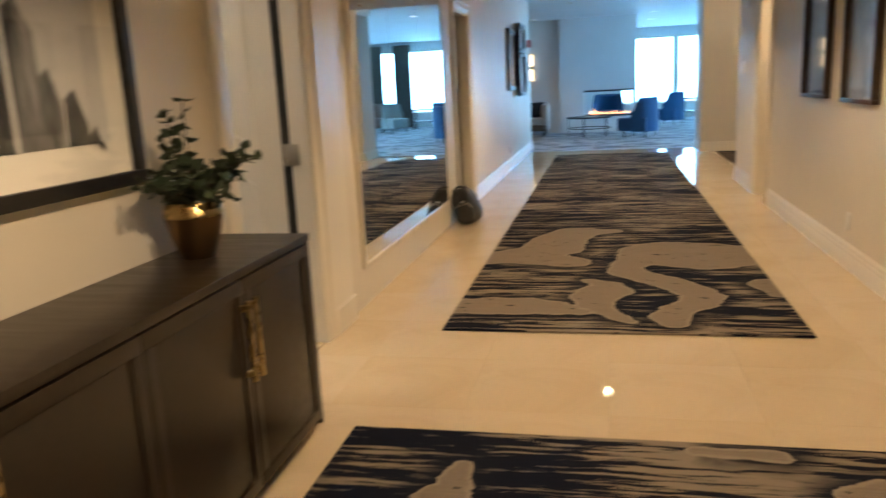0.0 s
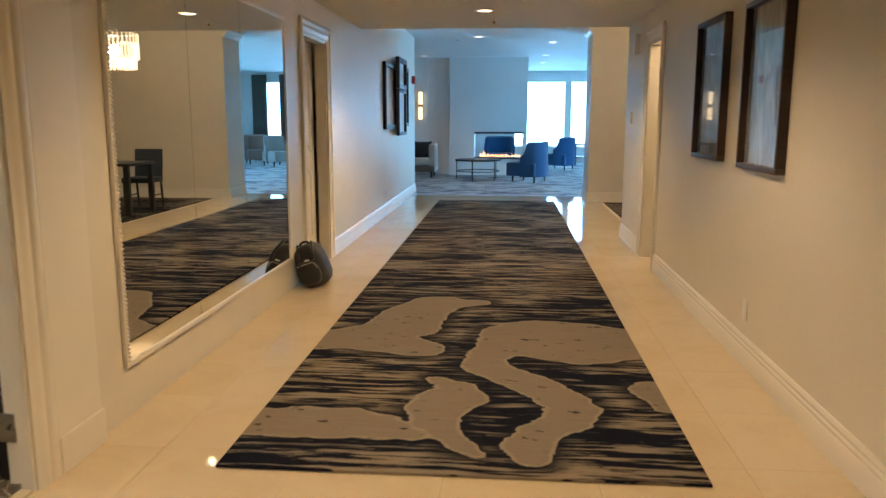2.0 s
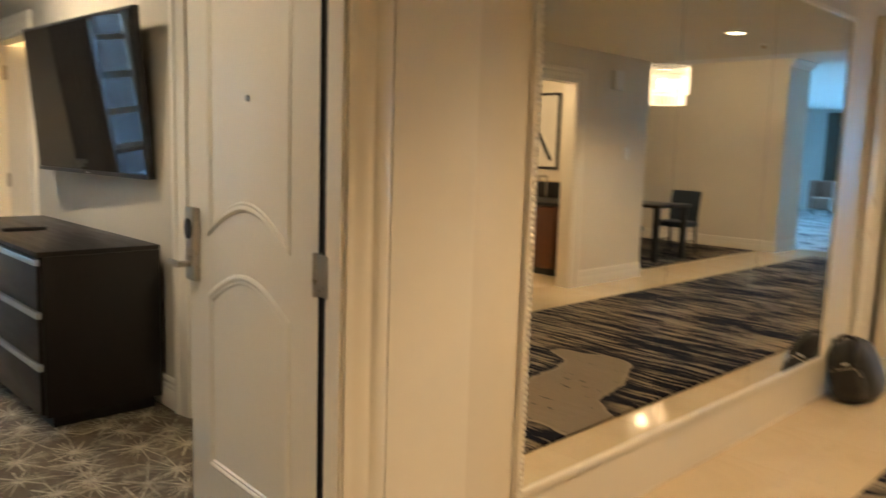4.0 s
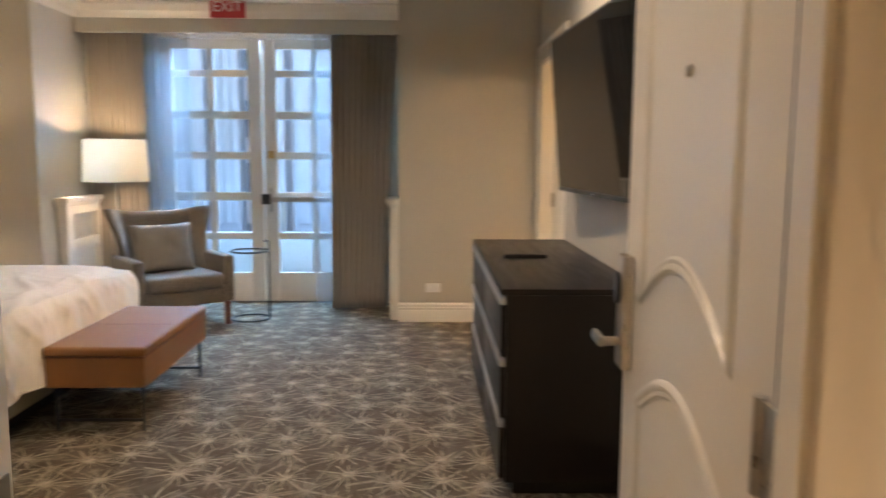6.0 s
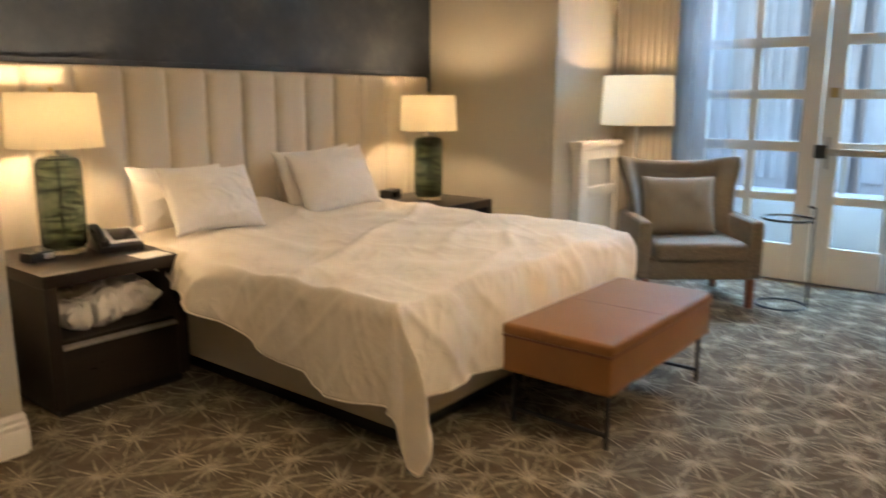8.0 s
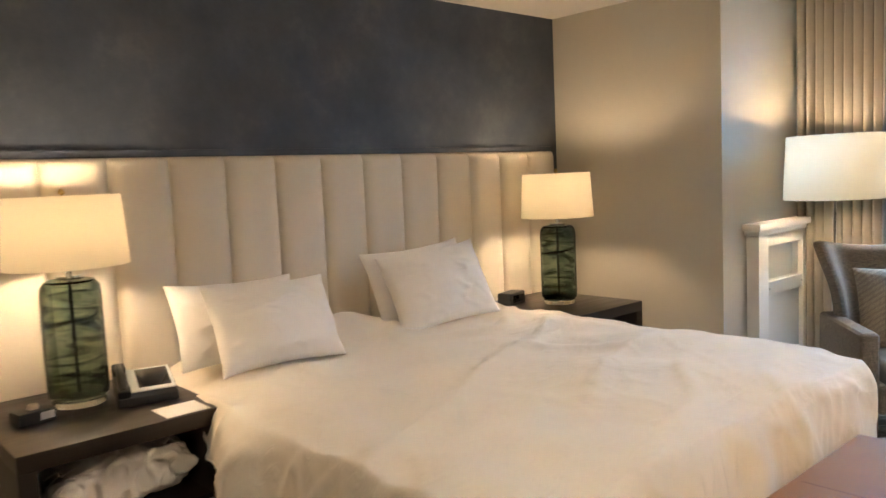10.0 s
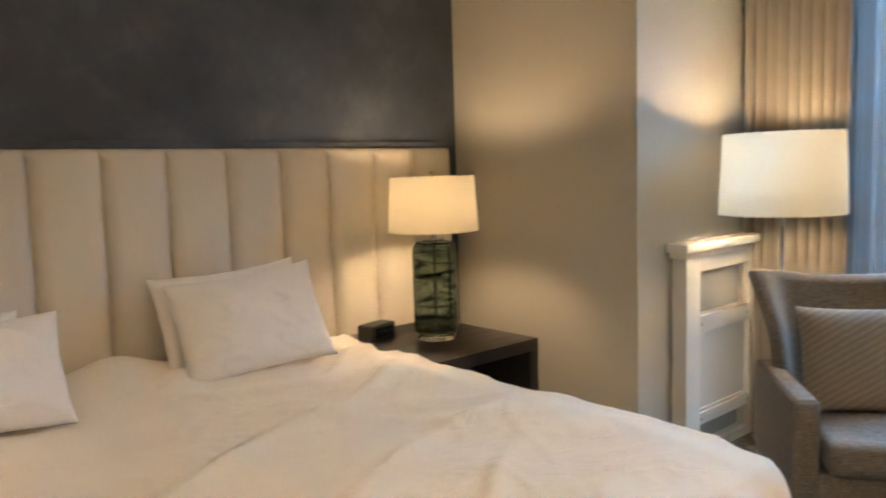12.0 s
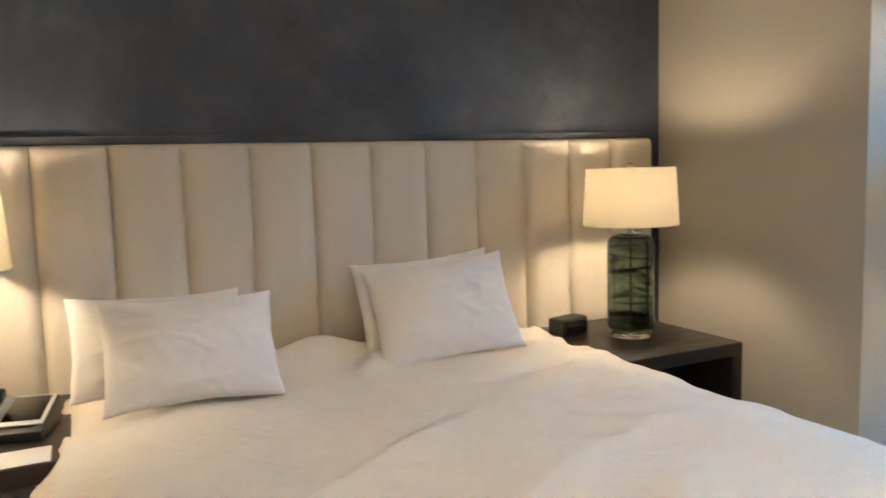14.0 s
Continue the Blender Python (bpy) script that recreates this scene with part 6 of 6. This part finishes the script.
# french doors
FW = 0.95
for k, y0 in enumerate((1.715, 2.668)):
    d = thing("french_door", "white french door with twelve panes", "door", pose(FD - 0.05, y0, 0), "pair of french doors")
    y1 = FW - 0.008
    zs = [(0.284, 0.602), (0.662, 0.971), (1.045, 1.350), (1.419, 1.719), (1.792, 2.103), (2.165, 2.354)]
    part("stile", boxes((-0.022, 0.022, 0, 0.125, 0.01, 2.44), bevel=0.003), M_TRIM, d)
    part("stile", boxes((-0.022, 0.022, y1 - 0.125, y1, 0.01, 2.44), bevel=0.003), M_TRIM, d)
    part("bottom_rail", boxes((-0.021, 0.021, 0.125, y1 - 0.125, 0.01, 0.284), bevel=0.002), M_TRIM, d)
    part("top_rail", boxes((-0.021, 0.021, 0.125, y1 - 0.125, 2.354, 2.44), bevel=0.002), M_TRIM, d)
    mid = y1 / 2
    part("muntin", boxes((-0.017, 0.017, mid - 0.03, mid + 0.03, 0.284, 2.354), bevel=0.003), M_TRIM, d)
    for (a, b), (c, e) in zip(zs, zs[1:]):
        part("muntin", boxes((-0.018, 0.018, 0.125, y1 - 0.125, b, c), bevel=0.003), M_TRIM, d)
    for a, b in zs:
        for p, q in ((0.125, mid - 0.03), (mid + 0.03, y1 - 0.125)):
            g = part("pane", boxes((-0.003, 0.003, p, q, a, b)), M_GLASS, d, smooth=0)
            g.visible_shadow = False
    if k:
        bar = part("panic_bar", boxes((0.05, 0.085, 0.05, y1 - 0.10, 0.955, 1.005), bevel=0.008), M_NICKEL, d, "brushed metal push bar")
        part("bar_head", boxes((0.022, 0.095, -0.02, 0.06, 0.935, 1.03), bevel=0.006), M_BLACKMETAL, bar)
        part("bar_end", boxes((0.022, 0.085, y1 - 0.14, y1 - 0.09, 0.95, 1.01), bevel=0.006), M_NICKEL, bar)
        part("lever", boxes((0.03, 0.06, 0.05, 0.075, 0.86, 1.09), bevel=0.006), M_NICKEL, d)
        part("deadbolt", boxes((0.022, 0.035, 0.035, 0.095, 1.36, 1.43), bevel=0.004), M_BRASS, d, "brass thumb-turn plate")
structure("trim_french_frame", boxes((FD - 0.10, FD + 0.015, 1.63, 1.712, 0, 2.52), (FD - 0.10, FD + 0.015, 3.618, 3.70, 0, 2.52), (FD - 0.10, FD + 0.015, 1.712, 3.618, 2.445, 2.52)), M_TRIM)
structure("sill_french", boxes((FD - 0.12, FD + 0.01, 1.712, 3.618, 0.0, 0.008)), M_BLACKMETAL)


def drape(y0, y1, x, z0, z1, folds, amp, gather=0.0, seed=0, n=150, pull=0.0):
    """A hanging curtain with pleats along y; gather narrows it towards the floor."""
    bm = bmesh.new()
    rows = []
    for j in range(25):
        f = j / 24
        z = z1 + (z0 - z1) * f
        row = []
        for i in range(n + 1):
            u = i / n
            w = (y1 - y0) * (1 - gather * f)
            y = y0 + pull * f + u * w + 0.006 * math.sin(u * folds * 6.283 * 2 + seed)
            ph = u * folds * 2 * math.pi + 0.8 * noise.noise(Vector((u * 4 + seed, f * 1.2, 0)))
            a = amp * (0.75 + 0.35 * noise.noise(Vector((u * 6, seed, f))))
            row.append(bm.verts.new((x + a * math.sin(ph) + 0.015 * noise.noise(Vector((u * 3, f * 2, seed))), y, z)))
        rows.append(row)
    for a, b in zip(rows, rows[1:]):
        for i in range(n):
            bm.faces.new((a[i], a[i + 1], b[i + 1], b[i]))
    return bm


def curtain(name, label, mat, *a, **k):
    c = solid(name, drape(*a, **k), mat, label, "curtain", "curtains of the alcove", 80)
    s = c.modifiers.new("thickness", "SOLIDIFY")
    s.thickness = 0.004
    return c


CX = FD + 0.28
curtain("curtain", "heavy taupe pleated curtain drawn open", M_CURTAIN, 1.215, 1.70, CX, 0.015, 2.56, 9, 0.040, 0.0, 1)
curtain("curtain", "heavy taupe pleated curtain drawn open and gathered", M_CURTAIN, 3.33, 3.90, CX + 0.02, 0.015, 2.56, 10, 0.045, 0.17, 2)
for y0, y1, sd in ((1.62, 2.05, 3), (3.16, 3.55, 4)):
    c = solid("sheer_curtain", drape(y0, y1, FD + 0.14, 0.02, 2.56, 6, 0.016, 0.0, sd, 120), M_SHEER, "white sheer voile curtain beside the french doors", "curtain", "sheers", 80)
trk = solid("curtain_track", boxes((CX - 0.02, CX + 0.02, AY0 + 0.01, AY1 - 0.01, 2.56, 2.58)), M_WHITEPL, "white curtain track under the alcove ceiling", "curtain track")


def radiator_cover(y, side, x0, x1, label):
    """A painted cabinet with two mesh grilles, facing side along y."""
    r = thing("radiator_cover", label, "radiator cover", pose((x0 + x1) / 2, y, 0), "radiator covers")
    w = (x1 - x0) / 2

    def b(*s, bevel=0.0):
        out = []
        for q in s:
            lo, hi = sorted((q[2] * side, q[3] * side))
            out.append((q[0], q[1], lo, hi, q[4], q[5]))
        return boxes(*out, bevel=bevel)

    part("cap", b((-w, w + 0.055, 0.002, 0.110, 0.995, 1.035), bevel=0.006), M_TRIM, r)
    part("cap_moulding", b((-w, w + 0.030, 0.002, 0.092, 0.965, 0.995), bevel=0.008), M_TRIM, r)
    for a, c in ((-w, -w + 0.10), (w - 0.12, w)):
        part("stile", b((a, c, 0.001, 0.075, 0.0, 0.965), bevel=0.002), M_TRIM, r)
    for z0, z1 in ((0.0, 0.05), (0.165, 0.22), (0.606, 0.684), (0.895, 0.965)):
        part("rail", b((-w + 0.10, w - 0.12, 0.001, 0.073, z0, z1), bevel=0.002), M_TRIM, r)
    part("panel", b((-w + 0.10, w - 0.12, 0.001, 0.05, 0.22, 0.606)), M_TRIM, r)
    for z0, z1 in ((0.05, 0.165), (0.684, 0.895)):
        bm = bmesh.new()
        xx0, xx1 = -w + 0.10, w - 0.12
        step = 0.022
        span, hgt = xx1 - xx0, z1 - z0
        q = -hgt
        while q < span:
            for s in (1, -1):
                p = []
                for z in (z0, z1):
                    x = (q + (z - z0)) if s > 0 else (q + hgt - (z - z0))
                    p.append((x, z))
                (xa, za), (xb, zb) = p
                t0, t1 = 0.0, 1.0
                dx = xb - xa
                lo_t, hi_t = sorted(((0 - xa) / dx, (span - xa) / dx))
                t0, t1 = max(t0, lo_t), min(t1, hi_t)
                if t1 - t0 > 0.02:
                    rod(bm, (xx0 + xa + dx * t0, 0.045 * side, za + (zb - za) * t0), (xx0 + xa + dx * t1, 0.045 * side, za + (zb - za) * t1), 0.0024, 4)
            q += step
        part("grille", bm, M_TRIM, r, "fine white diamond mesh", 0)
        part("grille_back", b((xx0, xx1, 0.001, 0.012, z0, z1)), M_BLACKMETAL, r)
    inner = b((-w + 0.10, w - 0.12, 0.051, 0.062, 0.22, 0.236), (w - 0.136, w - 0.12, 0.051, 0.062, 0.236, 0.606), bevel=0.003)
    part("panel_bead", inner, M_TRIM, r)
    for z in (0.192, 0.645):
        for x in (-w + 0.115, w - 0.135):
            part("screw", b((x - 0.006, x + 0.006, 0.073, 0.076, z - 0.006, z + 0.006), bevel=0.002), M_NICKEL, r)
    return r


radiator_cover(AY0, 1, -7.165, -6.480, "white radiator cover with mesh grilles below the lamp")
radiator_cover(AY1, -1, -7.00, -6.62, "white radiator cover beside the drawn curtain")

# dresser, remote and television
dx0, dx1, dyf, dyb, dz = -5.05, -3.226, 4.48, 5.06, 0.868
ds = thing("dresser", "black-brown dresser with metal-edged drawers", "dresser", pose((dx0 + dx1) / 2, dyb, 0))
iv = Matrix.Translation((-(dx0 + dx1) / 2, -dyb, 0))
part("body", moved(boxes((dx0, dx1, dyf + 0.022, dyb, 0.07, dz - 0.025), bevel=0.002), iv), M_DRESSER, ds)
part("top", moved(boxes((dx0 - 0.002, dx1 + 0.002, dyf - 0.002, dyb, dz - 0.025, dz), bevel=0.003), iv), M_DRESSER, ds)
part("plinth", moved(boxes((dx0 + 0.04, dx1 - 0.04, dyf + 0.06, dyb - 0.02, 0, 0.07)), iv), M_BLACKWOOD, ds)
for c in range(2):
    for r_ in range(3):
        a = dx0 + 0.012 + c * 0.903
        z0 = 0.085 + r_ * 0.252
        d_ = part("drawer", moved(boxes((a, a + 0.894, dyf, dyf + 0.021, z0, z0 + 0.212), bevel=0.002), iv), M_DRESSER, ds)
        part("edge_pull", moved(boxes((a, a + 0.894, dyf - 0.006, dyf + 0.018, z0 + 0.213, z0 + 0.243), bevel=0.002), iv), M_STRIP, d_, "pale metal edge pull")
rm = thing("remote_control", "black television remote lying on the dresser", "remote", Matrix.Translation((-4.16, 4.69, dz)) @ pose(0, 0, 0, 0, 0, 92))
part("body", boxes((-0.11, 0.11, -0.024, 0.024, 0.0, 0.020), bevel=0.006), M_BLACK, rm)
part("keypad", boxes((-0.09, 0.06, -0.016, 0.016, 0.020, 0.0215), bevel=0.0005), M_BLACKMETAL, rm)
tv = thing("television", "large black flat television tilted forward on its wall bracket", "television", pose(-4.07, TVW + 0.003, 1.20, 5.0, 0, 3.1))
part("screen", boxes((-0.726, 0.726, -0.092, -0.089, 0.024, 0.852)), M_SCREEN, tv, smooth=0)
part("bezel", boxes((-0.74, 0.74, -0.088, -0.050, 0.0, 0.868), bevel=0.004), M_BLACK, tv)
part("back_housing", boxes((-0.50, 0.50, -0.050, -0.030, 0.08, 0.62), bevel=0.008), M_BLACK, tv)
part("lower_trim", boxes((-0.74, 0.74, -0.093, -0.088, 0.0, 0.020)), M_BLACK, tv)
part("wall_mount", boxes((-0.3, 0.3, -0.030, 0.010, 0.18, 0.26), (-0.3, 0.3, -0.030, 0.045, 0.46, 0.54), (-0.24, -0.20, -0.029, 0.008, 0.26, 0.46), (0.20, 0.24, -0.029, 0.008, 0.26, 0.46)), M_BLACKMETAL, tv)
part("badge", boxes((-0.02, 0.02, -0.0945, -0.093, 0.006, 0.013)), M_STRIP, tv)

# exit sign
es = thing("exit_sign", "small red exit sign hung below the crown", "sign", pose(FD + 0.57, 2.52, 2.525))
part("housing", boxes((-0.02, 0.02, -0.145, 0.145, 0.0, 0.17), bevel=0.006), M_RED, es)
txt = bpy.data.curves.new("exit_text", "FONT")
txt.body, txt.size, txt.extrude, txt.align_x, txt.align_y = "EXIT", 0.12, 0.001, "CENTER", "CENTER"
to = new("letters", txt)
to.data.materials.append(M_WHITEPL)
to.parent = es
to.matrix_basis = Matrix.Translation((0.021, 0, 0.085)) @ pose(0, 0, 0, 90, 0, 90)
part("bracket", boxes((-0.008, 0.008, -0.01, 0.01, 0.17, 0.28)), M_WHITEPL, es)

# closet mirror door and its edge strip, beside the wall end
cm = thing("closet_door", "mirrored sliding closet door in a metal frame", "door", pose(-1.85, 0.95, 0))
part("mirror_panel", boxes((-0.50, 0.68, -0.012, 0.0, 0.05, 2.25)), M_MIRROR, cm, smooth=0)
part("metal_frame", boxes((-0.53, -0.50, -0.02, 0.008, 0.01, 2.28), (-0.50, 0.69, -0.02, 0.008, 0.01, 0.05), (-0.50, 0.69, -0.02, 0.008, 2.25, 2.28), bevel=0.002), M_BRONZE, cm)
structure("wall_closet_header", boxes((-2.385, BX - 0.013, 0.9, 1.0, 2.29, RC)), M_ROOM)

# ---------- outside the french doors ----------
structure("ground_terrace", boxes((-12.0, FD - 0.12, -12, 18, -0.25, -0.06)), paint("terrace_stone", (0.42, 0.42, 0.42), 0.7))
structure("ground", boxes((-900, -12.0, -900, 900, -12.2, -12.0)), paint("far_ground", (0.16, 0.17, 0.18), 0.9))
M_TOWER = paint("tower_concrete", (0.34, 0.38, 0.45), 0.7)
M_TOWERGLASS = paint("tower_glass", (0.10, 0.14, 0.20), 0.15)
par = thing("parapet_rail", "grey terrace parapet with a metal handrail", "railing", pose(-9.2, 2.5, -0.06))
part("parapet", boxes((-0.15, 0.15, -8, 8, 0, 0.55), bevel=0.02), paint("parapet_stone", (0.40, 0.41, 0.43), 0.7), par)
part("handrail", rods(0.03, ((0, -8, 0.95), (0, 8, 0.95))), M_NICKEL, par)
for i in range(17):
    part("post", rods(0.02, ((0, -8 + i, 0.55), (0, -8 + i, 0.95))), M_NICKEL, par)
M_STONE = paint("pilaster_stone", (0.46, 0.50, 0.56), 0.7)
for y0, y1 in ((-1.2, 0.55), (0.75, 1.42), (1.53, 1.85), (2.00, 2.42), (2.52, 3.25), (3.5, 4.6)):
    pl = thing("facade_pilaster", "tall grey fluted stone pilaster across the terrace", "column", pose(-10.0, (y0 + y1) / 2, -0.06), "terrace pilasters")
    w = (y1 - y0) / 2
    part("plinth", boxes((-0.22, 0.24, -w - 0.03, w + 0.03, 0, 0.35), bevel=0.01), M_STONE, pl)
    part("shaft", boxes((-0.2, 0.2, -w, w, 0.35, 4.6), bevel=0.02), M_STONE, pl)
    for k in range(3):
        c = -w + (k + 0.5) * 2 * w / 3
        part("flute", boxes((0.2, 0.225, c - w / 5, c + w / 5, 0.6, 4.5), bevel=0.01), M_STONE, pl)
    part("capital", boxes((-0.26, 0.27, -w - 0.03, w + 0.03, 4.6, 4.9), bevel=0.02), M_STONE, pl)
for k, (x, y, w, d, h) in enumerate(((-60, -12, 14, 12, 40), (-75, 10, 12, 14, 46), (-58, 26, 10, 12, 30))):
    tw = thing("tower", "distant blue-grey tower block with window bands", "building", pose(x, y, -12), "distant towers")
    part("wall", boxes((-w / 2, w / 2, -d / 2, d / 2, 0, h)), M_TOWER, tw, smooth=0)
    part("roof", boxes((-w / 2 - 0.3, w / 2 + 0.3, -d / 2 - 0.3, d / 2 + 0.3, h, h + 0.8)), M_TOWER, tw, smooth=0)
    for i in range(9):
        for j in range(4):
            yy = -d / 2 + (j + 0.5) * d / 4
            part("window", boxes((w / 2, w / 2 + 0.05, yy - d / 10, yy + d / 10, 2 + i * h / 9.5, 2 + i * h / 9.5 + h / 16)), M_TOWERGLASS, tw, smooth=0)
structure("backdrop_haze", boxes((-200, -199.8, -300, 300, -30, 160)), M_DAYCARD)

# ---------- marble floor tiles ----------
tile_w, tile_l = 0.61, 0.61
slab = structure("floor_hall", boxes((HW - 0.14, HE + 0.15, -3, 16.0, -0.02, -0.006), (HE + 0.15, 6.0, 11.2, 15.4, -0.02, -0.006), (-2.5, HW - 0.14, 8.2, 9.9, -0.02, -0.006), (HE + 0.15, 4.0, 7.6, 11.1, -0.02, -0.006)), M_GROUT, "polished cream marble tile floor")
tb = boxes((0.0006, tile_w - 0.0006, 0.0006, tile_l - 0.0006, -0.012, 0.0))
tile_me = mesh_of("tile", tb, M_MARBLE, 0)
nx_, ny_ = 6, 31
for j in range(ny_):
    for i in range(nx_):
        x = HW - 0.02 + i * tile_w - 0.27
        y = -2.95 + j * tile_l
        if y > 15.4:
            continue
        o = new("tile", tile_me)
        o.parent = slab
        o.matrix_basis = pose(x, y, 0)
for i in range(6):
    for j in range(7):
        o = new("tile", tile_me)
        o.parent = slab
        o.matrix_basis = pose(HE + 0.26 + (i + 0) * tile_w, 11.4 + j * tile_l - 0.1, -0.0005)
